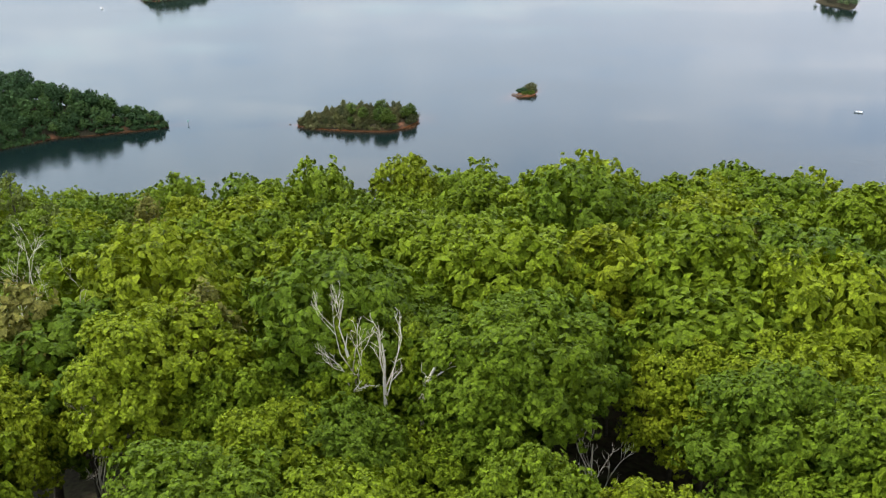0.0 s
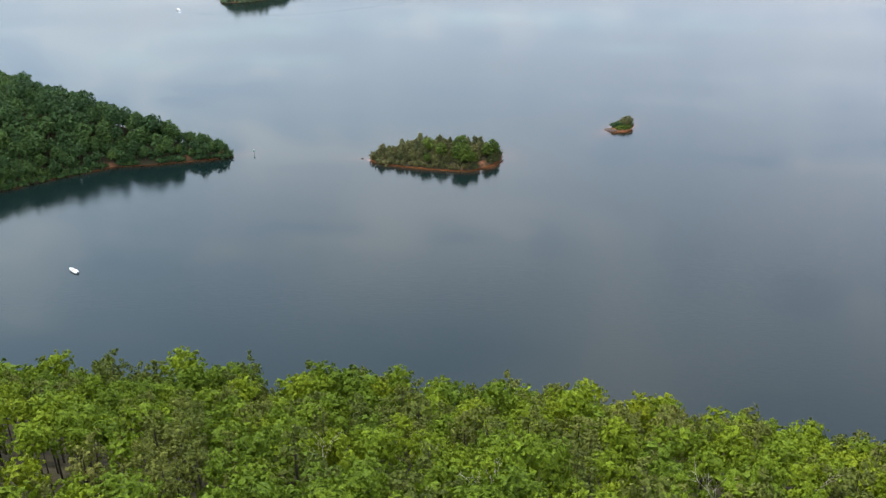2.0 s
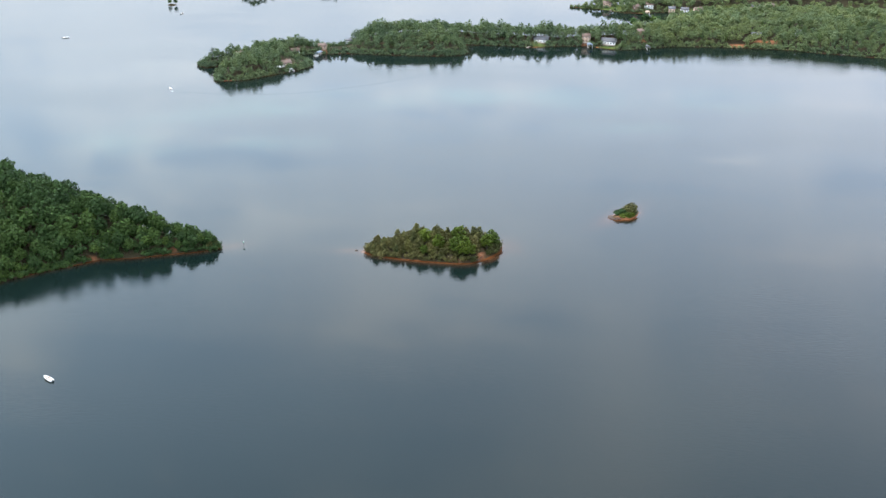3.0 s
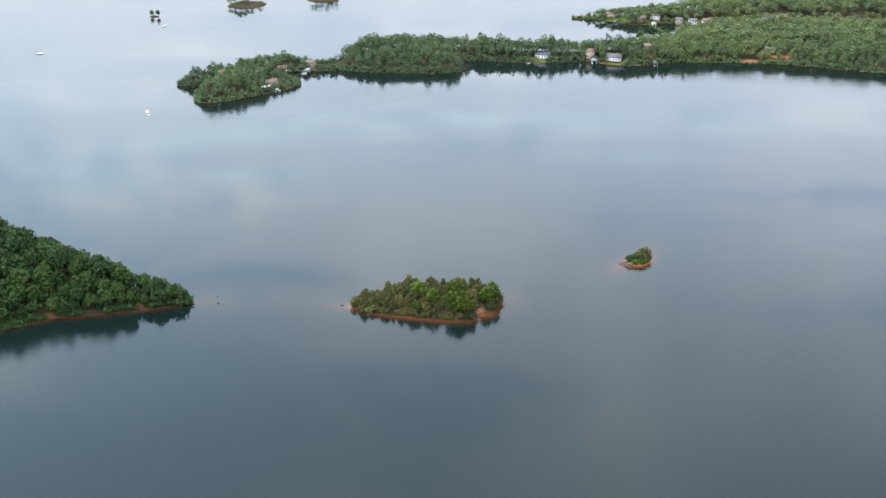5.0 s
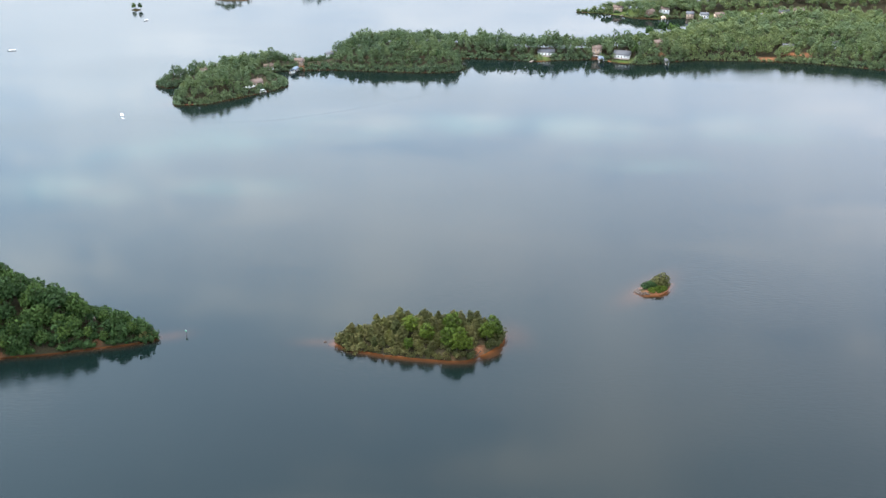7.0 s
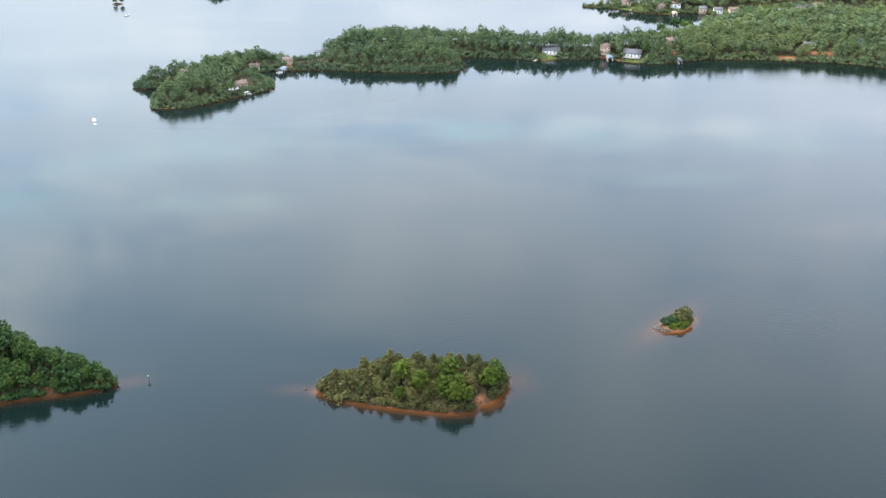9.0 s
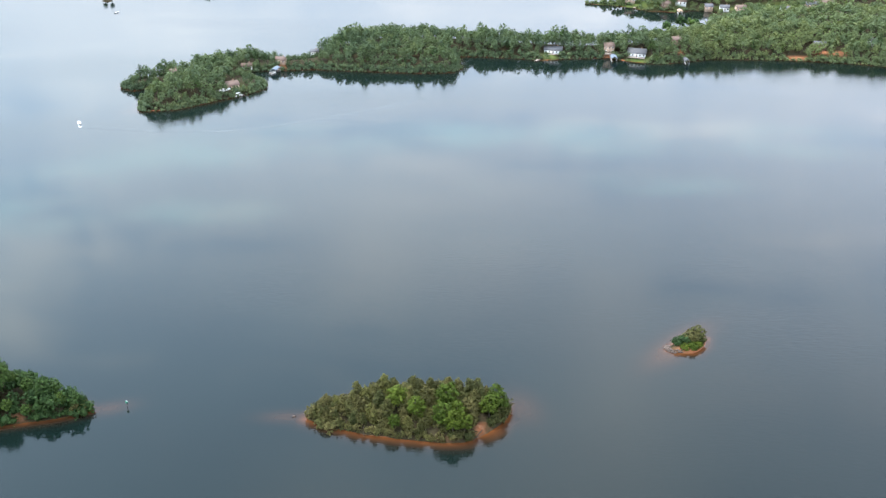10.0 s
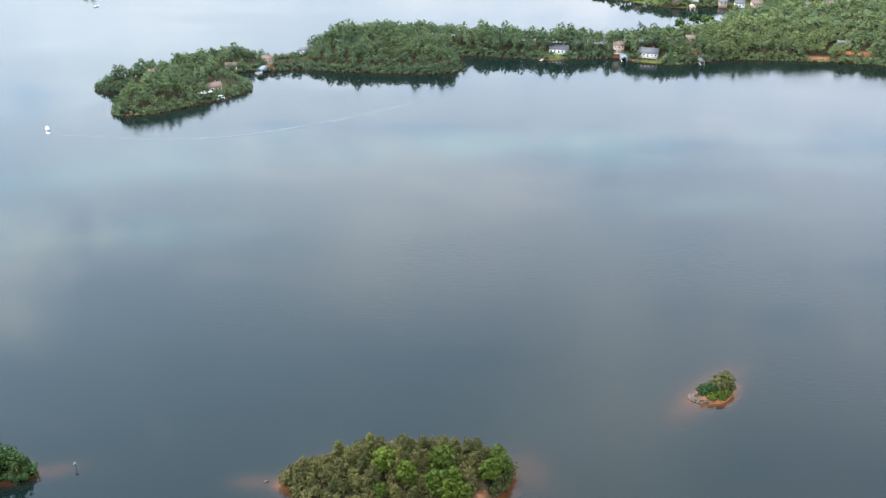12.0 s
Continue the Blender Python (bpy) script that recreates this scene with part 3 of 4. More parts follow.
def trunk(rng, tall, thick, spread, limbs=5):
    lean = rng.uniform(-0.5, 0.5, 2)
    stem = [(0, 0, -0.9), (lean[0] * 0.3, lean[1] * 0.3, tall * 0.3), (lean[0], lean[1], tall * 0.62), (lean[0] * 1.3, lean[1] * 1.3, tall * 0.88)]
    bits = [tube(stem, [thick * 1.25, thick, thick * 0.62, thick * 0.15], 6)]
    for k in range(limbs):
        a, z = k * 2.4 + rng.uniform(0, 1), tall * rng.uniform(0.32, 0.68)
        base = np.array([lean[0] * z / tall, lean[1] * z / tall, z])
        d = np.array([math.cos(a), math.sin(a), rng.uniform(0.35, 0.9)])
        bits.append(tube([base, base + d * spread * 0.5, base + d * spread * (0.95, 0.95, 1.15)], [thick * 0.42, thick * 0.26, thick * 0.07], 4))
    return joined(bits)


def tree_kind(seed, kind, detail):
    """Trunk and crown of one tree of about natural size: vertices and triangles of each."""
    rng = np.random.default_rng(seed)
    if kind == "pine":
        tall = rng.uniform(15.0, 17.5)
        lobes, leaves, size = ((10, 440, 0.42), (18, 1700, 0.32))[detail]
        return trunk(rng, tall, 0.26, 2.2, 4 * detail), pine_crown(rng, rng.uniform(3.3, 4.2), tall * 0.4, tall, lobes, leaves, size, 2, 0.7, 0.5, 0.55)
    if kind == "island pine":
        tall = rng.uniform(11.5, 14.5)
        return trunk(rng, tall, 0.24, 2.0, 4), pine_crown(rng, rng.uniform(3.5, 4.6), tall * 0.1, tall, 20, 1300, 0.38, 2, 0.65, rng.uniform(0.45, 0.7), 0.66)
    if kind == "hill oak":
        tall = rng.uniform(14.5, 18.0)
        wide, low = rng.uniform(4.7, 6.1), tall * rng.uniform(0.34, 0.46)
        lobes, leaves, size, blades, spread = ((15, 1150, 0.43, 2, 0.45), (18, 2050, 0.34, 2, 0.42), (22, 6800, 0.21, 2, 0.40))[detail - 1]
        return trunk(rng, tall, 0.24, 2.2, (0, 0, 3, 6)[detail]), crown(rng, wide, low, tall, lobes, leaves, size, blades, 0.42, 12, spread, 1.4, 0.5)
    if kind == "slope oak":
        tall = rng.uniform(13.5, 16.5)
        return trunk(rng, tall, 0.18, 1.6, 0), crown(rng, rng.uniform(3.2, 4.3), tall * rng.uniform(0.48, 0.58), tall, 9, 560, 0.35, 2, 0.5, 10, 0.36, 1.4, 0.52)
    if kind == "spreading oak":
        tall = rng.uniform(14.5, 17.5)
        return trunk(rng, tall, 0.34, 3.4, 3), crown(rng, rng.uniform(5.2, 6.8), tall * rng.uniform(0.1, 0.2), tall, 19, 780, 0.46, 2, 0.5, 8, 0.55, 1.5, 0.66)
    tall = rng.uniform(15.5, 18.0)
    if detail == 0:
        tall *= 0.66
        return tube([(0, 0, -0.9), (0, 0, tall * 0.7)], [0.25, 0.1], 3), crown(rng, rng.uniform(5.0, 6.4), tall * rng.uniform(0.04, 0.12), tall, 9, 120, 0.54, 2, 0.55, 4, 0.6, 1.3, 0.66)
    if kind == "shore oak":
        tall *= 0.66
        return tube([(0, 0, -0.9), (0, 0, tall * 0.7)], [0.2, 0.08], 3), crown(rng, rng.uniform(3.3, 4.4), tall * rng.uniform(0.0, 0.1), tall, 7, 100, 0.42, 2, 0.5, 6, 0.42, 1.55, 0.68)
    return trunk(rng, tall, 0.34, 3.4, 3), crown(rng, rng.uniform(4.6, 5.6), tall * rng.uniform(-0.02, 0.06), tall, 19, 1200, 0.42, 2, 0.5, 9, 0.5, 1.7, 0.66)


def tree_thing(name, arrays, leaf, label, group, category="tree"):
    (tv, tt), (cv, ct) = arrays
    ob = tagged(new(name), label, category, group)
    for part_name, v, t, m in (("trunk", tv, tt, bark), ("crown", cv, ct, leaf)):
        child = new(part_name, mesh_of(part_name, v, t, [m], smooth=True))
        child.parent = ob
    return ob


def plant(models, places, rng):
    """Sets a copy of one of the models at each place (x, y, z, size)."""
    spare = list(models)
    for k, (x, y, z, s) in enumerate(places):
        m = pose(x, y, z, rng.uniform(-4, 4), rng.uniform(-4, 4), rng.uniform(0, 360)) @ Matrix.Diagonal((s * rng.uniform(0.9, 1.12), s * rng.uniform(0.9, 1.12), s * rng.uniform(0.92, 1.1), 1))
        if k < len(spare):
            spare[k].matrix_basis = m
        else:
            copy_thing(models[int(rng.integers(0, len(models)))], Matrix.Identity(4)).matrix_basis = m


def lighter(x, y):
    """Leaf tint by place: haze and sun inland to the east put into the colour; the far shore's tip is lighter, its back
    darker.
    """
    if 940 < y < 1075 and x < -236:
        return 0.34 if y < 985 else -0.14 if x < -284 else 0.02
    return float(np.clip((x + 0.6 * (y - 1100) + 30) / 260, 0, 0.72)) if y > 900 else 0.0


def woods(name, kinds, places, rng, mats, label, clusters=14.0):
    """Many trees as one mass."""
    vs, ts, tree, slot, at = [], [], [], [], 0
    for x, y, z, s, pick in places:
        (tv, tt), (cv, ct) = kinds[pick]
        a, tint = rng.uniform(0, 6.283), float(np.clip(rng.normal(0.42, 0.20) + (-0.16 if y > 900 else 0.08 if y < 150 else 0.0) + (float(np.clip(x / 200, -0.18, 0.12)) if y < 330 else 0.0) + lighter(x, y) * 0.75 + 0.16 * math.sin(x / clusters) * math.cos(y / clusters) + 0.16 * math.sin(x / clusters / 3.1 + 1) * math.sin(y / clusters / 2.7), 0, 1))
        turn = np.array([(math.cos(a), -math.sin(a), 0), (math.sin(a), math.cos(a), 0), (0, 0, 1)])
        sc = np.array([s * rng.uniform(0.88, 1.14), s * rng.uniform(0.88, 1.14), s * rng.uniform(0.88, 1.15)])
        for v, t, m in ((tv, tt, 0), (cv, ct, 1 + (10 <= pick < 20))):
            vs.append((v * sc) @ turn.T + (x, y, z))
            ts.append(t + at)
            tree.append(np.full(len(v), tint))
            slot.append(np.full(len(t), m))
            at += len(v)
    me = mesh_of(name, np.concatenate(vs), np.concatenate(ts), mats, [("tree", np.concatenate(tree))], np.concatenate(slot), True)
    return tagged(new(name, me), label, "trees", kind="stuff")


def scattered(rng, x0, x1, y0, y1, step, jitter=0.36):
    xs, ys = np.meshgrid(np.arange(x0, x1, step), np.arange(y0, y1, step * 0.87))
    xs = xs + (np.arange(len(ys)) % 2)[:, None] * step / 2
    return (xs + rng.uniform(-jitter, jitter, xs.shape) * step).ravel(), (ys + rng.uniform(-jitter, jitter, ys.shape) * step).ravel()


def bank_size(x, y):
    """The trees low on the bank are tallest in front of the cove to the west."""
    upper = np.interp(x, [-120, -70, -36, -20, 0, 30, 60, 80], [0.86, 0.86, 0.96, 0.95, 1.0, 0.98, 0.88, 0.90])
    lower = np.interp(x, [-150, -122, -100, -60, -42, -34, -25, -18, -6, 10, 24, 45, 60, 80], [0.98, 1.05, 1.22, 1.26, 1.30, 1.12, 0.98, 1.0, 1.03, 1.14, 1.0, 1.10, 1.06, 1.0])
    f = np.clip((y - 266) / 18, 0, 1)
    return np.where(y > 215, upper * (1 - f) + lower * f, 1.0)


# the hillside in front
GAPS = [(-26, 48, 5.5, 6), (14, 49, 4.5, 4.5), (29, 58, 4.2, 5), (36, 79, 5, 4)]
rng = np.random.default_rng(11)
x, y = scattered(rng, -165, 165, 34, 146, 8.7, 0.30)
lower = scattered(rng, -165, 165, 144, 306, 6.7, 0.34)
x, y = np.concatenate([x, lower[0]]), np.concatenate([y, lower[1]])
z = height(x, y)
keep = (np.abs(x) < 15 + 0.43 * y) & ((y < 146) | (x < 16 + 0.40 * (y - 45)) & (x > -30 - 0.50 * (y - 50))) & (z > 1) & ~((np.abs(x + 4.2) < 7.5) & (y > 46.5) & (y < 61)) & (spot(x, y, GAPS) < 0.2)
x, y, z = x[keep], y[keep], z[keep]
size = np.clip(rng.normal(1.05, 0.17, len(x)), 0.64, 1.28)
size = np.where((y > 85) & (y < 150), np.minimum(size, 1.13), size) * np.interp(y, [60, 84, 102, 122, 140, 210, 240], [1.0, 1.04, 1.0, 0.87, 0.89, 0.90, 0.97]) * np.where((y > 125) & (y < 205), np.interp(x, [-90, -60, -44, -36, -4, 6, 25, 40], [0.88, 0.91, 0.97, 1.05, 1.05, 1.015, 1.01, 0.97]), 1.0) * bank_size(x, y)
piny = rng.uniform(0, 1, len(x)) < np.clip(0.12 + (y - 118) * 0.0030, 0.08, 0.38) * np.where(ripple(x, y, 11, 0.9) > 0.15, 1.8, 0.4)
piny |= (spot(x, y, [(-14, 178, 8, 8), (-2, 157, 5, 6), (13, 152, 8, 8), (0, 134, 5, 5), (19, 133, 5, 5)]) > 0.3) & (rng.uniform(0, 1, len(x)) < 0.8)
near = y < 134
close = (y < 62) & (np.abs(x) < 7 + 0.45 * y)
oaks = [tree_thing("oak_tree", tree_kind(100 + k, "hill oak", 3), leaf_oak, "full-leaved green broadleaf tree in hillside woods", "hillside broadleaf trees") for k in range(6)]
low_oaks = [(-10.6, 50.5, 169.4, 0.86), (-6.4, 49.5, 169.2, 0.80), (-2.4, 49.0, 169.2, 0.82), (2.0, 51.0, 169.2, 0.86), (-4.9, 53.5, 169.0, 0.66), (-0.8, 53.5, 169.0, 0.62), (-8.8, 54.0, 169.0, 0.66), (-5.8, 60.5, 169.0, 0.95), (-1.8, 60.0, 169.0, 0.9), (3.0, 56.5, 169.0, 0.8), (-10.5, 58.5, 169.0, 0.85), (2.2, 61.5, 169.0, 0.95)]
plant(oaks, low_oaks + [(a, b, c - 0.3, s) for a, b, c, s in np.stack([x, y, z, size], 1)[close & ~piny]], rng)
oaks = [tree_thing("oak_tree", tree_kind(110 + k, "hill oak", 2), leaf_oak, "full-leaved green broadleaf tree in hillside woods", "hillside broadleaf trees") for k in range(5)]
plant(oaks, [(a, b, c - 0.3, s) for a, b, c, s in np.stack([x, y, z, size], 1)[near & ~close & ~piny]], rng)
pines = [tree_thing("pine_tree", tree_kind(130 + k, "pine", 1), leaf_pine, "olive-brown pine among broadleaf trees on the hillside", "hillside pines") for k in range(3)]
plant(pines, [(a, b, c - 0.3, s * 1.08) for a, b, c, s in np.stack([x, y, z, size], 1)[near & piny]], rng)
kinds = {k: tree_kind(160 + k, "hill oak", 1) for k in range(5)}
kinds |= {5 + k: tree_kind(180 + k, "slope oak", 0) for k in range(5)}
kinds |= {10 + k: tree_kind(170 + k, "pine", 0) for k in range(3)}
woods("hillside_woods", kinds, [(a, b, c - 0.3, s, int(rng.integers(0, 3)) + 10 if p else int(rng.integers(0, 5)) if b < 146 else int(rng.integers(5, 10))) for a, b, c, s, p in zip(x[~near], y[~near], z[~near], size[~near], piny[~near])],
      rng, [bark, leaf_oak_mass, leaf_pine_mass], "dense green oak woods with olive pines, sloping to the lake")

# the woods go on over the rest of the hill
rng = np.random.default_rng(18)
x, y = scattered(rng, -235, 235, -70, 356, 12.6)
z = height(x, y)
keep = (z > 2) & ((np.abs(x) > 20 + 0.43 * y) | (y > 150) & ((x > 22 + 0.40 * (y - 45)) | (x < -37 - 0.50 * (y - 50))) | (y < 31) | (y > 309))
x, y, z = x[keep], y[keep], z[keep]


def plain_oak(seed):
    rng = np.random.default_rng(seed)
    tall = rng.uniform(10.5, 12.5)
    return tube([(0, 0, -0.9), (0, 0, tall * 0.7)], [0.25, 0.1], 3), crown(rng, rng.uniform(5.4, 6.8), tall * 0.15, tall, 5, 54, 0.85, 2, 0.5, 4, 0.6, 1.4, 0.66)


hill_kinds = {k: plain_oak(190 + k) for k in range(4)}
woods("hillside_woods", hill_kinds, [(a, b, c - 0.4, rng.uniform(1.1, 1.36) * (0.85 if b > 300 else 1.0), int(rng.integers(0, 4))) for a, b, c in zip(x, y, z)], rng, [bark, leaf_oak_mass, leaf_pine_mass], "dense green oak woods over the rest of the hill")

# the wooded spit
rng = np.random.default_rng(12)
x, y = scattered(rng, -405, -177, 510, 720, 7.4, 0.28)
d, z = inside_by(SPIT, x, y), height(x, y)
keep = (d > np.where(x < -255, -0.6, 0.2)) & (x > -312 - 0.45 * (y - 553))
x, y, z, d = x[keep], y[keep], z[keep], d[keep]
size = np.clip(rng.normal(0.82, 0.12, len(x)), 0.55, 1.02) * np.clip(0.60 + d * 0.028, 0.5, 1) * (0.95 + 0.10 * np.sin(x * 0.9 + y * 1.7)) * np.where(x > -206, 0.80, 1.0)
front = (x > -262) & (d < 26)
models = [tree_thing("broadleaf_tree", tree_kind(200 + k, "spreading oak", 1), leaf_shore, "dark green leafy tree on a wooded spit", "trees on the spit") for k in range(5)]
plant(models, [(a, b, c - 0.3, q) for a, b, c, q in np.stack([x, y, z, size], 1)[front]], rng)
spit_kinds = {k: tree_kind(205 + k, "spreading oak", 1) for k in range(5)}
woods("spit_woods", spit_kinds, [(a, b, c - 0.3, q, int(rng.integers(0, 5))) for a, b, c, q in np.stack([x, y, z, size], 1)[~front]], rng, [bark, leaf_shore_mass], "dense dark green woods up the spit's hill")

# lower trees and saplings fill the spit's slope
x, y = scattered(rng, -345, -180, 520, 660, 5.5)
d, z = inside_by(SPIT, x, y), height(x, y)
keep = (d > 1.2) & ((d < 16) | (x > -235)) & (spot(x, y, [(-247, 592.5, 5, 3), (-205, 605, 3, 2.5)]) < 0.3)
low_kinds = {k: tree_kind(215 + k, "oak", 0) for k in range(4)}
woods("spit_saplings", low_kinds, [(a, b, c - 0.4, rng.uniform(0.5, 0.75), int(rng.integers(0, 4))) for a, b, c in np.stack([x, y, z], 1)[keep]], rng, [bark, leaf_shore_mass], "low green trees filling the spit's wooded slope")

# the island; broadleaf trees stand in a few clumps on it
LEAFY = [(-46.8, 613.0, 0.74), (-42.3, 610.2, 0.66), (-38.0, 611.6, 0.60), (-41.6, 615.6, 0.72), (-29.6, 621.6, 0.66), (-25.4, 625.4, 0.64), (-27.5, 630.5, 0.60), (-64.2, 611.2, 0.46), (-64.6, 622.5, 0.76), (-46.0, 622.5, 0.78), (-56.5, 617.5, 0.62)]
rng = np.random.default_rng(13)
x, y = scattered(rng, -102, -18, 603, 645, 5.3)
d, z = inside_by(ISLAND, x, y), height(x, y)
keep = (d > 0.5) & (np.hypot(x + 32, (y - 614.5) * 0.7) > 2.2)
x, y, z, d = x[keep], y[keep], z[keep], d[keep]
clear = np.min([np.hypot(x - a, y - b) for a, b, _ in LEAFY], axis=0) > 3.0
x, y, z, d = x[clear], y[clear], z[clear], d[clear]
size = np.clip(rng.normal(0.70, 0.15, len(x)), 0.46, 1.0) * np.clip(0.66 + d * 0.05, 0.6, 1) * np.interp(x, [-98, -78, -72, -64, -55, -42, -20], [0.78, 0.80, 0.84, 0.86, 0.80, 0.86, 0.74])
models = [tree_thing("pine_tree", tree_kind(230 + k, "island pine", 1), leaf_isle_pine, "olive-green pine on the small red-clay island", "pines on the island") for k in range(4)]
plant(models, [(a, b, c - 0.2, s) for a, b, c, s in np.stack([x, y, z, size], 1)], rng)
models = [tree_thing("broadleaf_tree", tree_kind(240 + k, "oak", 1), leaf_isle, "bright green leafy tree on the small red-clay island", "broadleaf trees on the island") for k in range(3)]
plant(models, [(a, b, float(height(a, b)) - 0.3, s) for a, b, s in LEAFY], rng)

# the islet
rng = np.random.default_rng(14)
def islet_tree(seed, radius, tall):
    rng = np.random.default_rng(seed)
    return trunk(rng, tall, 0.14, 1.4, 4), crown(rng, radius, 0.0, tall, 13, 750, 0.28, 2, 0.5, 9, 0.32, 1.7, 0.66)


models = [tree_thing("small_tree", islet_tree(250 + k, *size), leaf, text, "trees on the islet")
          for k, (size, leaf, text) in enumerate((((3.4, 5.6), leaf_isle_pine, "rounded olive-green tree on a tiny rocky islet"), ((2.9, 4.2), leaf_shore, "low grey-green leafy tree on a tiny rocky islet"), ((2.3, 2.6), leaf_isle, "bright green bush on a tiny rocky islet")))]
plant(models, [(55.6, 687.2, 0.5, 1.05), (47.6, 681.2, 0.4, 1.0), (53.0, 678.9, 0.3, 1.05)], rng)
plant([copy_thing(models[k], Matrix.Identity(4)) for k in (0, 1, 2, 0, 2)], [(53.0, 684.6, 0.5, 0.95), (49.8, 682.8, 0.5, 1.0), (49.6, 678.4, 0.3, 0.9), (57.2, 684.6, 0.4, 0.7), (55.6, 681.2, 0.3, 0.8)], rng)
bush = tree_thing("small_tree", islet_tree(258, 3.6, 5.4), leaf_isle_pine, "brownish round bush at the tip of the spit", "")
bush.matrix_basis = pose(-186.5, 614.0, 0.2)

# the far shores
rng = np.random.default_rng(15)


def back_oak(seed):
    rng = np.random.default_rng(seed)
    tall = rng.uniform(10.5, 12)
    return tube([(0, 0, -0.9), (0, 0, tall * 0.7)], [0.25, 0.1], 3), crown(rng, rng.uniform(3.8, 5.0), tall * 0.25, tall, 5, 64, 0.6, 2, 0.5, 4, 0.5, 1.1, 0.66)


far_kinds = {k: tree_kind(260 + k, "shore oak", 1) for k in range(6)}
far_kinds |= {20 + k: back_oak(290 + k) for k in range(4)}
far_kinds |= {10 + k: tuple((v * 0.72, t) for v, t in tree_kind(270 + k, "pine", 0)) for k in range(3)}
COVE_HOUSES = [(70, 1301.5), (102, 1285.5), (117, 1293), (142, 1284.5), (156, 1281), (171, 1282), (211, 1278), (236, 1286), (250, 1287)]
CLEARED = LAWNS + BARE + [(a + 2, b - 11, 11, 15) if a > 130 else (a, b - 6, 6, 8) for a, b in COVE_HOUSES] + [(-241, 1053, 8, 13), (-231, 1046, 10, 9), (-239, 1008, 9, 7), (-216, 1070, 8, 7), (-198, 1094, 11, 14), (-4, 1119, 11, 7), (40.6, 1122, 7, 8), (63, 1115, 11, 8), (94.5, 1132, 6, 6), (210, 1138, 8, 7), (251, 1142, 6, 6)]


def far_woods(poly, box, step, label):
    x, y = scattered(rng, *box, step)
    d, z = inside_by(poly, x, y), height(x, y)
    thin = (y < 1180) | (rng.uniform(0, 1, len(x)) < 0.62)
    keep = thin & (d > 0.2) & (spot(x, y, CLEARED) < 0.5) & ((x - (y - 1096) * 0.32 < 345) | (y < 1000))
    x, y, z, d = x[keep], y[keep], z[keep], d[keep]
    s = np.clip(rng.normal(1.06, 0.15, len(x)) * (1 + 0.16 * ripple(x, y, 9.0, 1.7)), 0.65, 1.4) * np.clip(0.66 + d * 0.03, 0.6, 1) * np.where((x > 125) & (np.abs(y - 1262) < 34), 0.62, 1.0) * np.interp(x, [-90, -40, 130, 160], [0.88, 1.04, 1.04, 0.93]) * np.where((x > -193) & (x < -163) & (y > 1098), 1.4, np.where((x > -163) & (x < -130) & (y > 1108), 1.1, 1.0)) * np.where((x > -232) & (x < -183) & (y > 1060) & (y < 1098), np.where((y > 1080) & (x < -186), 0.42, 0.78), 1.0) * np.where((x > -278) & (x < -236) & (y > 1032) & (y < 1078), 1.14, 1.0) * np.where((x > -246) & (x < -205) & (y > 1008) & (y < 1050), 0.62, 1.0) * np.where((y > 1266) & (x < 150), 0.74, 1.0)
    woods("far_woods", far_kinds, [(a, b, c - 0.3, q, 10 + int(rng.integers(0, 3)) if rng.uniform() > 0.95 else int(rng.integers(0, 6)) if b < 1160 else 20 + int(rng.integers(0, 4))) for a, b, c, q in zip(x, y, z, s)], rng, [bark, leaf_far_hazed, leaf_shore_mass], label)


far_woods(SHORE_FAR, (-324, 420, 954, 1430), 6.1, "dense dark green woods along the far shore")
far_woods(SHORE_FAR, (28, 150, 1279, 1332), 5.0, "green trees among houses on the cove's tongue")
far_woods(FAR_ISLE, (-382, -322, 1326, 1377), 6.0, "dark green woods on a distant island")
far_woods(FARTHER_ISLE, (-292, -240, 1368, 1407), 6.0, "dark green woods on a distant low island")
far_woods(EAST_ISLE, (330, 385, 920, 980), 6.0, "dark green woods on an island to the east")


rng = np.random.default_rng(16)


def tall_tree(seed):
    rng = np.random.default_rng(seed)
    return trunk(rng, 19, 0.3, 3.0, 5), crown(rng, rng.uniform(3.6, 4.6), 9.5, 19.5, 12, 420, 0.55, 2, 0.4, 9, 0.45, 1.6, 0.8)


models = [tree_thing("lone_tree", tall_tree(280 + k), leaf_shore, "tall dark tree rising above the woods by the cove", "tall trees by the cove") for k in range(2)]
plant(models, [(90, 1164, 2.0, 1.0), (101, 1171, 2.0, 1.05), (111, 1178, 1.5, 0.95), (117, 1182, 1.5, 0.9)], rng)
models = [tree_thing("lone_tree", tree_kind(284, "oak", 1), leaf_shore, "dark tree on a bare rock far out in the lake", "trees on the rock")]
plant(models, [(-443, 1279, 0.5, 0.45), (-436, 1279, 0.5, 0.42)], rng)

# shrubs that hang over the banks


def shrub_kind(seed):
    rng = np.random.default_rng(seed)
    return trunk(rng, 1.6, 0.05, 0.6, 0), crown(rng, rng.uniform(1.5, 2.1), -0.4, rng.uniform(2.0, 3.0), 3, 34, 0.46, 2, 0.5, 6, 0.35, 1.6, 0.75)


def fine_shrub(seed):
    rng = np.random.default_rng(seed)
    return trunk(rng, 1.6, 0.05, 0.6, 0), crown(rng, rng.uniform(1.5, 2.1), -0.4, rng.uniform(2.0, 3.2), 5, 130, 0.29, 2, 0.6, 6, 0.38, 1.6, 0.6)


shrub_kinds = {k: shrub_kind(300 + k) for k in range(4)}
fine_shrubs = {k: fine_shrub(310 + k) for k in range(4)}


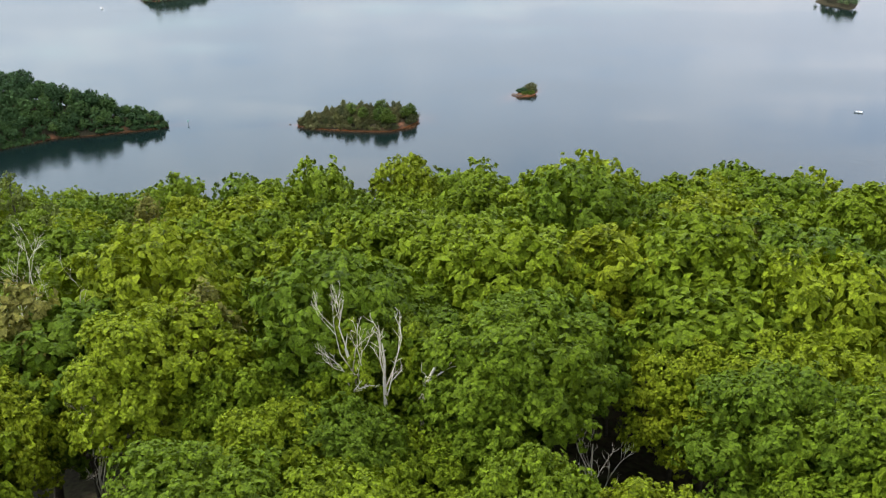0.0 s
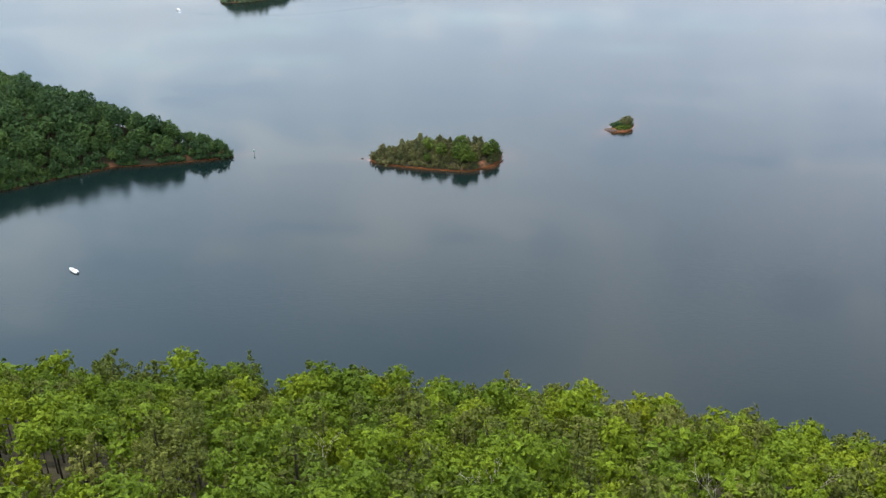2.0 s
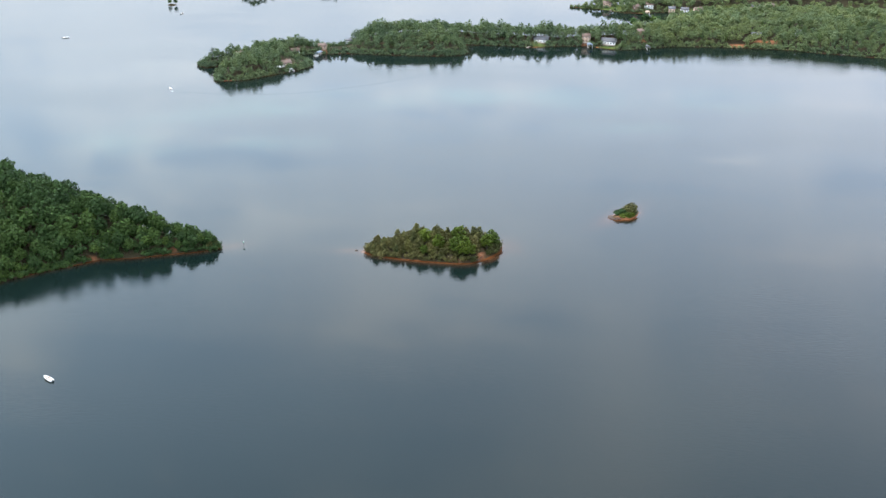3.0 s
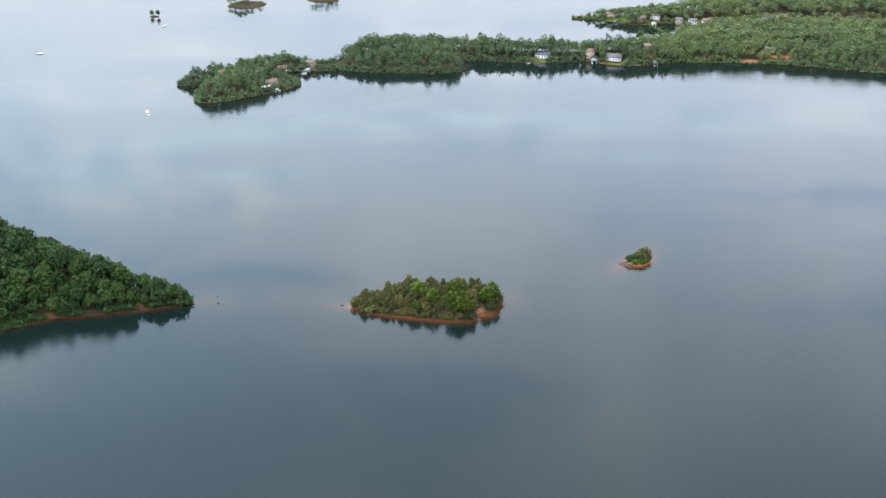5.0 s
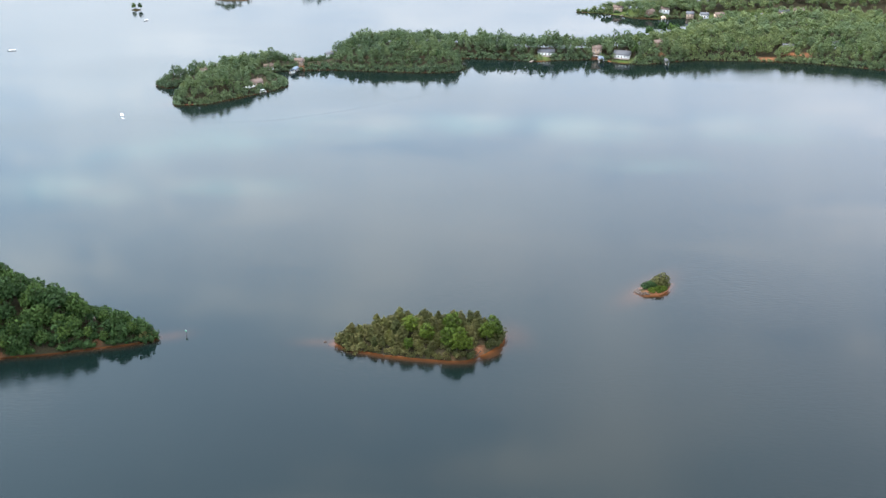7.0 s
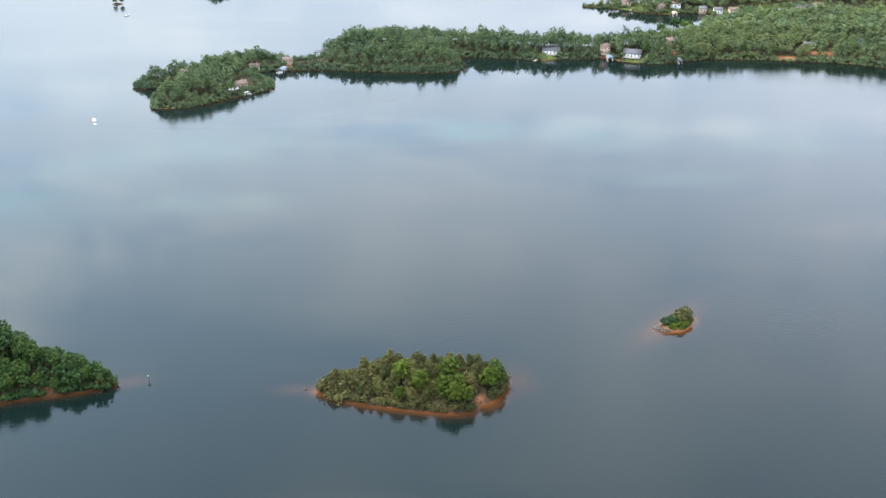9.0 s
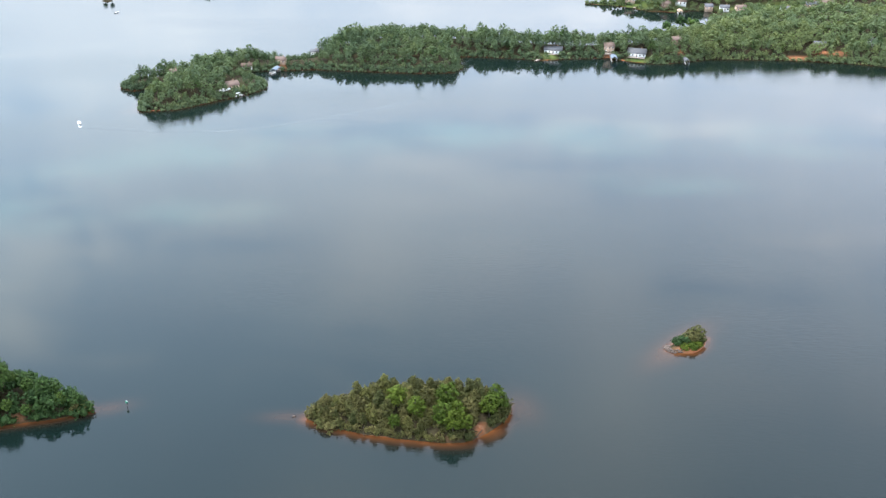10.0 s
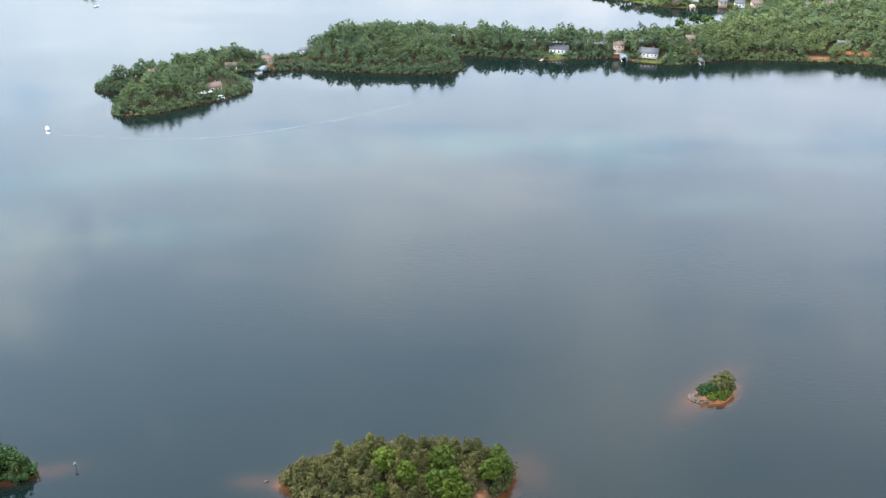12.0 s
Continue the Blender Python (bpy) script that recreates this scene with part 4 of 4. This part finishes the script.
def shrubs(poly, step, seed, label, open_spots=(), keep=None, leaf=leaf_shore_mass, deep=1.8, kinds=shrub_kinds):
    rng = np.random.default_rng(seed)
    out = []
    for (x0, y0), (x1, y1) in zip(poly, poly[1:] + poly[:1]):
        far = math.hypot(x1 - x0, y1 - y0) or 1.0
        nx, ny = -(y1 - y0) / far, (x1 - x0) / far
        for k in range(int(far / step)):
            f, into = (k + rng.uniform(0, 1)) * step / far, rng.uniform(0.08, 1.0) * deep
            x, y = x0 + (x1 - x0) * f + nx * into, y0 + (y1 - y0) * f + ny * into
            if spot(np.array(x), np.array(y), open_spots) > 0.2 or rng.uniform() < 0.12 or (keep and not keep(x, y)):
                continue
            out.append((x, y, max(float(height(x, y)), -0.3) - 0.2, rng.uniform(0.6, 1.2) + 0.12 * min(max(into, 0), 4), int(rng.integers(0, 4))))
    woods("shore_shrubs", kinds, out, rng, [bark, leaf], label)


shrubs(ISLAND, 1.6, 41, "low green shrubs along the island's clay bank", [(-32, 615, 4, 6), (-45, 606.6, 5, 1.2)], None, leaf_isle_pine_mass, 1.8, fine_shrubs)
shrubs(SPIT[::-1], 1.2, 42, "low green shrubs overhanging the spit's bank", [(-247, 592, 5, 1.2), (-205, 604.8, 3, 1.2)], lambda x, y: x > -330 and y < 625, leaf_shore_mass, 6.0)
shrubs(SPIT[::-1], 0.9, 44, "leafy shrubs leaning over the water by the spit", [(-247, 592.5, 5, 2.5), (-226, 597, 8, 3), (-205, 605, 3, 2.5)], lambda x, y: x > -330 and y < 625, leaf_shore_mass, 1.3)
shrubs(SPIT[::-1], 1.6, 48, "leafy boughs hanging over the water by the spit", [], lambda x, y: -335 < x < -256 and y < 620, leaf_shore_mass, -1.6)
shrubs(SHORE_FAR, 2.3, 49, "leafy boughs hanging over the far water", LAWNS + BARE, lambda x, y: x < 330 and y < 1130, leaf_far_hazed, -1.4)
shrubs(ISLAND, 1.1, 45, "low green undergrowth among the island's trees", [(-32, 615, 4, 6)], None, leaf_isle_pine_mass, 13.0, fine_shrubs)
shrubs(SHORE_FAR, 1.9, 43, "low green shrubs along the far bank", LAWNS + BARE, lambda x, y: x < 330 and y < 1130, leaf_far_hazed, 5.0)
shrubs(SHORE_FAR, 1.7, 46, "leafy shrubs leaning over the far water's edge", LAWNS + BARE, lambda x, y: x < 330 and y < 1130, leaf_far_hazed, 2.6)
shrubs(SHORE_FAR, 2.2, 47, "green shrubs along the cove's banks", [], lambda x, y: 20 < x < 200 and y > 1270, leaf_far_hazed, 3.0)
# ---------------------------------------------------------------- houses, docks, boats


def box(x0, x1, y0, y1, z0, z1):
    v = np.array([(x, y, z) for z in (z0, z1) for x, y in ((x0, y0), (x1, y0), (x1, y1), (x0, y1))], float)
    q = [(3, 2, 1, 0), (4, 5, 6, 7), (0, 1, 5, 4), (1, 2, 6, 5), (2, 3, 7, 6), (3, 0, 4, 7)]
    return v, np.array([t for a, b, c, d in q for t in ((a, b, c), (a, c, d))])


def prism(x0, x1, y0, y1, z0, z1):
    """A gable body along x: eaves at z0, ridge at z1."""
    ym = (y0 + y1) / 2
    v = np.array([(x, y, z) for x in (x0, x1) for y, z in ((y0, z0), (y1, z0), (ym, z1))], float)
    return v, np.array([(0, 2, 1), (3, 4, 5), (0, 1, 4), (0, 4, 3), (1, 2, 5), (1, 5, 4), (2, 0, 3), (2, 3, 5)])


def slope(x0, x1, ya, za, yb, zb, thick=0.22):
    """One pitch of a roof from the eaves (ya, za) to the ridge (yb, zb)."""
    v = np.array([(x, y, z + up) for up in (0, thick) for x, y, z in ((x0, ya, za), (x1, ya, za), (x1, yb, zb), (x0, yb, zb))], float)
    return v, box(0, 1, 0, 1, 0, 1)[1]


def part(name, bits, mat, parent, label=""):
    v, t = joined(bits if isinstance(bits, list) else [bits])
    ob = new(name, mesh_of(name, v, t, [mat]))
    ob.parent = parent
    return tagged(ob, label)


def house(name, x, y, turn, w, d, wall, roof, label, storeys=1, lift=0.0, porch=False, group="houses on the far shore"):
    z = (0.8 if name == "boathouse" else float(height(x, y))) + lift
    ob = tagged(new(name), label, "house", group)
    ob.matrix_basis = pose(x, y, z, 0, 0, turn)
    h, rise = 2.8 * storeys, d * 0.28
    hx, hy = w / 2, d / 2
    part("wall", [box(-hx, hx, -hy, hy, -2.5, h), prism(-hx, hx, -hy, hy, h, h + rise)], wall, ob)
    o = 0.5
    part("roof", [slope(-hx - o, hx + o, -hy - o, h - o * 0.56, 0, h + rise), slope(-hx - o, hx + o, hy + o, h - o * 0.56, 0, h + rise)], roof, ob)
    n = max(2, int(w / 2.6))
    for level in range(storeys):
        for k in range(n):
            cx, z0 = -hx + (k + 0.5) * w / n, 2.8 * level + 0.9
            if level == 0 and k == n // 2:
                dr = part("door", box(cx - 0.5, cx + 0.5, -hy - 0.06, -hy + 0.02, 0.0, 2.05), brown_paint, ob, "dark house door")
                part("handle", box(cx + 0.34, cx + 0.40, -hy - 0.10, -hy - 0.06, 0.95, 1.07), dark_metal, dr)
                continue
            wd = part("window", box(cx - 0.62, cx + 0.62, -hy - 0.07, -hy + 0.02, z0, z0 + 1.25), white_paint, ob)
            part("pane", box(cx - 0.52, cx + 0.52, -hy - 0.10, -hy - 0.07, z0 + 0.1, z0 + 1.15), window_glass, wd)
    part("chimney", box(hx * 0.45 - 0.4, hx * 0.45 + 0.4, 0.2, 1.0, h, h + rise + 1.0), brown_paint, ob)
    if porch:
        part("deck", box(-hx, hx, -hy - 3.0, -hy - 0.05, -0.25, -0.05), plank_wood, ob, "weathered timber deck")
        for k in range(5):
            px = -hx + 0.2 + k * (w - 0.4) / 4
            part("post", box(px - 0.08, px + 0.08, -hy - 2.95, -hy - 2.79, -3.5, 0.95), plank_wood, ob)
        part("rail", box(-hx, hx, -hy - 2.95, -hy - 2.87, 0.88, 0.98), plank_wood, ob)
    return ob


def dock(x, y, turn, length, wide, label, roof=None, roof_wide=5.0):
    """A dock that runs out along its own -y, with posts, and a roofed slip at the end where it has one."""
    ob = tagged(new("boat_dock"), label, "dock", "docks on the far shore")
    ob.matrix_basis = pose(x, y, 0, 0, 0, turn)
    n = int(length / 0.5)
    part("deck", [box(-wide / 2, wide / 2, -k * 0.5 - 0.46, -k * 0.5, 0.55, 0.66) for k in range(n)], plank_wood, ob)
    for k in range(3):
        for side in (-1, 1):
            px, py = side * (wide / 2 - 0.1), -0.4 - k * (length - 0.8) / 2
            part("post", tube([(px, py, -4), (px, py, 1.0)], [0.11, 0.11], 6), plank_wood, ob)
    if roof:
        e = -length
        for sx in (-1, 1):
            for py in (e + 0.3, e - 4.2, e - 8.0):
                part("roof_post", tube([(sx * roof_wide / 2, py, -4), (sx * roof_wide / 2, py, 3.0)], [0.10, 0.10], 6), white_paint, ob)
        a = roof_wide / 2 + 0.5
        lower = [slope(e - 8.6, e + 0.9, -a, 2.95, 0, 4.1), slope(e - 8.6, e + 0.9, a, 2.95, 0, 4.1)]
        part("roof", [(v[:, (1, 0, 2)], t[:, ::-1]) for v, t in lower], roof, ob)
        part("walkway", box(-roof_wide / 2, -roof_wide / 2 + 0.9, e - 8.2, e, 0.5, 0.65), plank_wood, ob)
    return ob


def hull(length, beam, deep):
    """A boat's hull, pointed at +x, open above."""
    rows = []
    for f, wide, keel in ((0, 0.86, 1), (0.3, 1, 1), (0.6, 0.95, 0.95), (0.82, 0.62, 0.7), (1.0, 0.04, 0.1)):
        x, b = (f - 0.5) * length, beam / 2 * wide
        rows.append([(x, -b, deep * 0.75), (x, -b * 0.75, 0), (x, 0, -deep * 0.3 * keel), (x, b * 0.75, 0), (x, b, deep * 0.75 + 0.12 * f), (x, b * 0.8, deep * 0.5), (x, -b * 0.8, deep * 0.5)])
    v = np.array(rows).reshape(-1, 3)
    t = []
    for k in range(4):
        for s in range(7):
            i, j = k * 7 + s, k * 7 + (s + 1) % 7
            t += [(i, i + 7, j + 7), (i, j + 7, j)]
    t += [(0, s, s + 1) for s in range(1, 6)]
    return v, np.array(t)


def motorboat(x, y, turn, length, label):
    ob = tagged(new("motorboat"), label, "boat", "boats on the lake")
    ob.matrix_basis = pose(x, y, 0.12, 0, -2, turn)
    part("hull", hull(length, length * 0.36, 0.9), white_paint, ob)
    part("windshield", slope(-0.7, 0.7, 0.0, 0.6, 0.35, 1.05, 0.04), window_glass, ob).matrix_basis = pose(length * 0.1, 0, 0, 0, 0, 90)
    part("seat", [box(-0.4, 0.2, -0.8, -0.25, 0.45, 0.95), box(-0.4, 0.2, 0.25, 0.8, 0.45, 0.95)], tan_paint, ob)
    part("outboard_motor", [box(-length / 2 - 0.5, -length / 2, -0.2, 0.2, 0.2, 1.0)], dark_metal, ob)
    return ob


def pontoon_boat(x, y, turn, label, group="boats on the lake", top=white_paint, scale=1.0):
    ob = tagged(new("pontoon_boat"), label, "boat", group)
    ob.matrix_basis = pose(x, y, 0, 0, 0, turn) @ Matrix.Diagonal((scale, scale, scale, 1))
    for side in (-0.8, 0.8):
        part("float", tube([(-3.0, side, 0.15), (-2.7, side, 0.15), (2.3, side, 0.15), (2.9, side, 0.25)], [0.28, 0.33, 0.33, 0.06], 8), white_paint, ob)
    part("deck", box(-2.9, 2.5, -1.2, 1.2, 0.5, 0.62), plank_wood, ob)
    for side in (-1.18, 1.12):
        part("rail", box(-2.8, 2.4, side, side + 0.06, 0.62, 1.25), white_paint, ob)
    part("bench", [box(-2.7, -1.9, -1.0, 1.0, 0.62, 1.05), box(1.2, 2.2, -1.0, -0.4, 0.62, 1.05)], tan_paint, ob)
    for px in (-1.9, 0.7):
        for py in (-1.1, 1.1):
            part("canopy_pole", tube([(px, py, 0.6), (px, py, 2.2)], [0.03, 0.03], 4), dark_metal, ob)
    part("canopy", [slope(-2.2, 1.0, -1.2, 2.15, 0, 2.35, 0.05), slope(-2.2, 1.0, 1.2, 2.15, 0, 2.35, 0.05)], top, ob)
    part("outboard_motor", box(-3.3, -2.9, -0.2, 0.2, 0.1, 1.0), dark_metal, ob)
    return ob


# on the near tip of the far shore
house("boathouse", -241, 1060.5, 12, 8, 6, white_paint, red_roof, "white boathouse with red-brown roof at the water", 1, 0.2)
house("lake_house", -239, 1007.5, 34, 11, 8, tan_paint, red_roof, "tan house with red-brown roof among trees", 1, -1.6, True)
house("lake_cottage", -216.4, 1071, -8, 8, 6, tan_paint, red_roof, "small tan cottage with pinkish roof by a dock", 1, 0.6)
house("boathouse", -196.5, 1103, 10, 6.5, 5, white_paint, grey_roof, "white boathouse with grey roof at the wooded point", 1, 0.6)
house("cabin", -285, 1021.5, 30, 6, 5, brown_paint, red_roof, "brown cabin half hidden in trees", 1, 2.5)
dock(-237, 1006.5, -35, 5, 1.8, "timber dock with white roofed slips", white_paint, 4.2)
dock(-216, 1063.5, -10, 4, 2.0, "timber dock with a blue-roofed slip", blue_cover, 3.8)
dock(-304.5, 1017, 20, 5, 1.6, "plain weathered timber dock")
pontoon_boat(-230.2, 996.8, 40, "white pontoon boat moored by a dock", "moored boats")
pontoon_boat(-219, 1053, 60, "pontoon boat with blue canopy moored in a slip", "moored boats", blue_cover)
# along the far shore
house("lake_house", -4, 1121, -4, 14, 8, white_paint, grey_roof, "long white house with grey roof above a lawn", 1, -0.7, True)
dock(-15, 1108.5, -25, 7, 2.0, "reddish timber dock with a moored boat")
house("lake_house", 40.6, 1125, 5, 8, 7, tan_paint, red_roof, "tan two-storey house on a bare clay slope", 2, 0.5, True)
dock(43.5, 1117.5, 5, 3, 2.2, "covered dock with blue-grey roof", blue_cover, 4.2)
house("lake_house", 63, 1118, -12, 14, 10, white_paint, grey_roof, "wide white house with grey roof over a lawn", 1, -0.7, True)
house("lake_house", 94.5, 1134, 4, 7, 7, brown_paint, red_roof, "brown house high above a clay path", 2, 0.5)
dock(99.8, 1113.8, 6, 3, 1.8, "grey-roofed boat dock at the shore", grey_roof, 2.8)
house("lake_house", 210, 1141, -4, 9, 6, brown_paint, grey_roof, "low dark house above a red clay bank", 1, 1.5)
house("lake_cottage", 251, 1146, -10, 5, 5, white_paint, grey_roof, "small white gabled cottage in the woods", 1, 1.5)
dock(285, 1103.2, -5, 4, 3.0, "wide pale dock at the wooded shore")
for hx, hy, w, wall, roof, label in ((70, 1301.5, 9, tan_paint, red_roof, "tan lakefront house with red roof"), (102, 1285.5, 8, brown_paint, red_roof, "brown lakefront house with red-brown roof"),
                                     (117, 1293, 10, white_paint, red_roof, "white lakefront house with reddish roof"), (142, 1284.5, 7, tan_paint, grey_roof, "small tan lakefront house with grey roof"),
                                     (156, 1281, 8, white_paint, grey_roof, "white gabled house above the cove"), (171, 1282, 9, tan_paint, red_roof, "tan house with red-brown roof in woods"),
                                     (211, 1278, 9, white_paint, grey_roof, "grey-roofed white house in the woods"), (236, 1286, 12, tan_paint, grey_roof, "long tan house in the woods"),
                                     (250, 1287, 10, tan_paint, red_roof, "tan house with reddish roof in woods")):
    house("lake_house", hx, hy, (hx * 7) % 24 - 12, w, 7, wall, roof, label, 1, 1.0, False, "houses on the cove")
dock(114, 1279.5, 0, 5, 2.5, "tan-roofed dock in the cove", tan_paint, 4)
dock(75, 1292.2, -30, 4, 2.0, "timber dock in the cove")
# out on the lake
motorboat(-321, 930, 118, 6.5, "white motorboat under way on the lake")
motorboat(267.8, 643.5, 168, 5.2, "white motorboat drifting on the open lake")
motorboat(-216.9, 470, 147, 6.6, "open white motorboat drifting on calm water")
motorboat(-493.5, 1105.5, 10, 7, "small white boat far out on the lake")
motorboat(-412.5, 1231.5, 60, 5, "tiny boat far out on the lake")


def navigation_marker():
    ob = tagged(new("navigation_marker"), "green channel marker on a post in the lake", "marker")
    ob.matrix_basis = pose(-168.9, 618, 0, 0, 0, 8)
    part("post", tube([(0, 0, -6), (0, 0, 2.6)], [0.11, 0.09], 8), dark_metal, ob)
    board = part("board", box(-0.42, 0.42, -0.16, -0.10, 1.75, 2.6), green_sign, ob, "green square board")
    part("border", [box(-0.47, 0.47, -0.10, -0.095, 1.70, 2.65)], white_paint, board)
    part("lamp", tube([(0, 0, 2.6), (0, 0, 2.9), (0, 0, 3.0)], [0.10, 0.10, 0.02], 8), white_paint, ob)


navigation_marker()


def ribbon(points, wide, z):
    p = np.array(points, float)
    d = np.gradient(p, axis=0)
    n = np.stack([-d[:, 1], d[:, 0]], 1) / np.linalg.norm(d, axis=1, keepdims=True) * np.asarray(wide, float)[:, None] / 2
    v = np.concatenate([np.c_[p + n, np.full(len(p), z)], np.c_[p - n, np.full(len(p), z)]])
    k, i = len(p), np.arange(len(p) - 1)
    return v, np.concatenate([np.stack([i, i + 1, i + 1 + k], 1), np.stack([i, i + 1 + k, i + k], 1)])


def curve_through(knots, n):
    k = np.array(knots, float)
    u = np.linspace(0, len(k) - 1, n)
    out = []
    for a in u:
        i = int(min(a, len(k) - 2))
        p0, p1, p2, p3 = k[max(i - 1, 0)], k[i], k[i + 1], k[min(i + 2, len(k) - 1)]
        f = a - i
        out.append(0.5 * (2 * p1 + (p2 - p0) * f + (2 * p0 - 5 * p1 + 4 * p2 - p3) * f * f + (3 * p1 - p0 - 3 * p2 + p3) * f**3))
    return np.array(out)


TRACK = curve_through([(-319.5, 925.5), (-313.5, 921.8), (-289.5, 919.5), (-252, 918.8), (-208.5, 927), (-175.5, 943.5), (-135, 970.5), (-96, 1003.5)], 120)
fade = np.linspace(0, 1, 120)
wake = tagged(new("boat_wake"), "thin curved white wake behind a motorboat", "wake", kind="structure")
for wake_name, strip, look_of in (("foam", ribbon(TRACK[:14], np.linspace(0.8, 2.2, 14), 0.02), foam), ("slick", ribbon(TRACK[12:], 1.2 + 3.4 * fade[12:] * (1 - 0.5 * fade[12:]), 0.015), wake_slick)):
    new(wake_name, mesh_of(wake_name, *strip, [look_of])).parent = wake


# ---------------------------------------------------------------- dead trees, rocks, driftwood


def bare_branches(rng, bits, base, way, length, thick, level):
    mid = base + way * length * 0.5 + rng.normal(0, 0.07, 3) * length
    tip = base + way * length + rng.normal(0, 0.10, 3) * length
    bits.append(tube([base, mid, tip], [thick, thick * 0.75, thick * 0.35], 5 if level < 2 else 3))
    if level < 4:
        for k in range(3):
            d = way + rng.normal(0, 0.38, 3)
            d[2] = abs(d[2]) * 0.9 + 0.2
            d /= np.linalg.norm(d)
            at = rng.uniform(0.35, 1.0)
            start = base + (mid - base) * at * 2 if at < 0.5 else mid + (tip - mid) * (at - 0.5) * 2
            bare_branches(rng, bits, start, d, length * rng.uniform(0.36, 0.58), max(thick * 0.55, 0.012), level + 1)


def dead_tree(x, y, z, tall, lean, seed, label, thick=0.17, limbs=4, twigs=1):
    rng = np.random.default_rng(seed)
    ob = tagged(new("dead_tree"), label, "tree", "dead trees in the woods")
    ob.matrix_basis = pose(x, y, z)
    way = np.array([lean[0], lean[1], 1.0])
    way /= np.linalg.norm(way)
    bend = rng.normal(0, 0.02, 3) * tall
    part("trunk", tube([(0, 0, -7), way * tall * 0.3 + bend, way * tall * 0.62 - bend, way * tall * 0.8], [thick * 1.3, thick, thick * 0.62, thick * 0.3], 6), dead_wood, ob)
    for k in range(limbs):
        d = way + rng.normal(0, 0.34, 3)
        d /= np.linalg.norm(d)
        bits = []
        bare_branches(rng, bits, way * tall * (0.12 + 0.5 * k / limbs), d, tall * rng.uniform(0.4, 0.56), thick * 0.55, twigs)
        part("branch", bits, dead_wood, ob)
    return ob


dead_tree(-6.3, 55.5, 180.8, 7.6, (-0.05, 0.0), 3, "bare pale dead tree among green crowns", 0.085, 6)
dead_tree(-4.1, 54.5, 182.0, 6.0, (-0.05, 0.0), 4, "broken white dead tree with few limbs", 0.115, 4, 2)
dead_tree(-2.3, 54.8, 181.8, 5.6, (0.42, 0.0), 7, "leaning white dead trunk among green crowns", 0.14, 2, 3)

for k, (sx, sy, sz, tall) in enumerate(((-4.4, 184, 126, 12), (-34.4, 200, 117, 12), (31.7, 200, 115, 12), (42.3, 195, 118, 12), (-2.1, 110, 157, 12), (-12.1, 95.5, 162, 11), (5.5, 60, 171.5, 10), (9.5, 53, 171, 9), (35.4, 75.5, 167.5, 10), (-24.5, 56, 170, 10), (-34.5, 72, 168, 13), (-36.5, 74, 168, 12))):
    dead_tree(sx, sy, sz + 1.6, tall, (0.1 * math.sin(k * 2.3), 0.1 * math.cos(k * 1.7)), 50 + k, "thin grey dead tree half hidden among green crowns", 0.085)

rng = np.random.default_rng(31)
for k in range(22):
    a = 2.6 + (k % 11) * 0.25 + rng.uniform(-0.1, 0.1)
    out = 1.0 - 0.22 * (k // 11) + rng.uniform(-0.06, 0.06)
    v = ICO_V * rng.uniform(0.7, 1.15, (12, 1)) * (0.85, 0.62, 0.5) * rng.uniform(0.6, 1.5)
    rock = tagged(new("shore_rock", mesh_of("shore_rock", v, ICO_T, [rock_grey])), "grey-brown rock at the islet's edge", "rock", "rocks round the islet")
    rx, ry = 46.4 + 4.6 * out * math.cos(a), 679.4 + 3.3 * out * math.sin(a)
    rock.matrix_basis = pose(rx, ry, max(0.0, float(height(rx, ry))) + 0.12, 0, 0, rng.uniform(0, 360))

tip_rock = tagged(new("shore_rock", mesh_of("shore_rock", ICO_V * rng.uniform(0.7, 1.1, (12, 1)) * (1.0, 0.6, 0.5), ICO_T, [rock_grey])), "lone dark rock in the shallows off the island", "rock")
tip_rock.matrix_basis = pose(-103.5, 617.5, 0.1, 0, 0, 20)


def fallen_tree(x, y, turn, seed, label):
    rng = np.random.default_rng(seed)
    ob = tagged(new("fallen_tree"), label, "tree")
    ob.matrix_basis = pose(x, y, 0.4, 0, 0, turn)
    part("trunk", tube([(0, 3.5, 1.0), (0, 0, 0.4), (0.3, -3.0, 0.05)], [0.22, 0.17, 0.08], 6), bark, ob)
    for k in range(4):
        d = np.array([rng.uniform(-1, 1), -0.6, rng.uniform(0.1, 0.7)])
        bits = []
        bare_branches(rng, bits, np.array([0.0, 0.6 - 0.8 * k, 0.4]), d / np.linalg.norm(d), 1.8, 0.07, 3)
        part("branch", bits, bark, ob)


fallen_tree(-75.5, 609.5, 10, 71, "grey fallen tree lying into the water")
fallen_tree(-33.5, 610.5, -30, 72, "small bleached fallen tree on the clay bank")
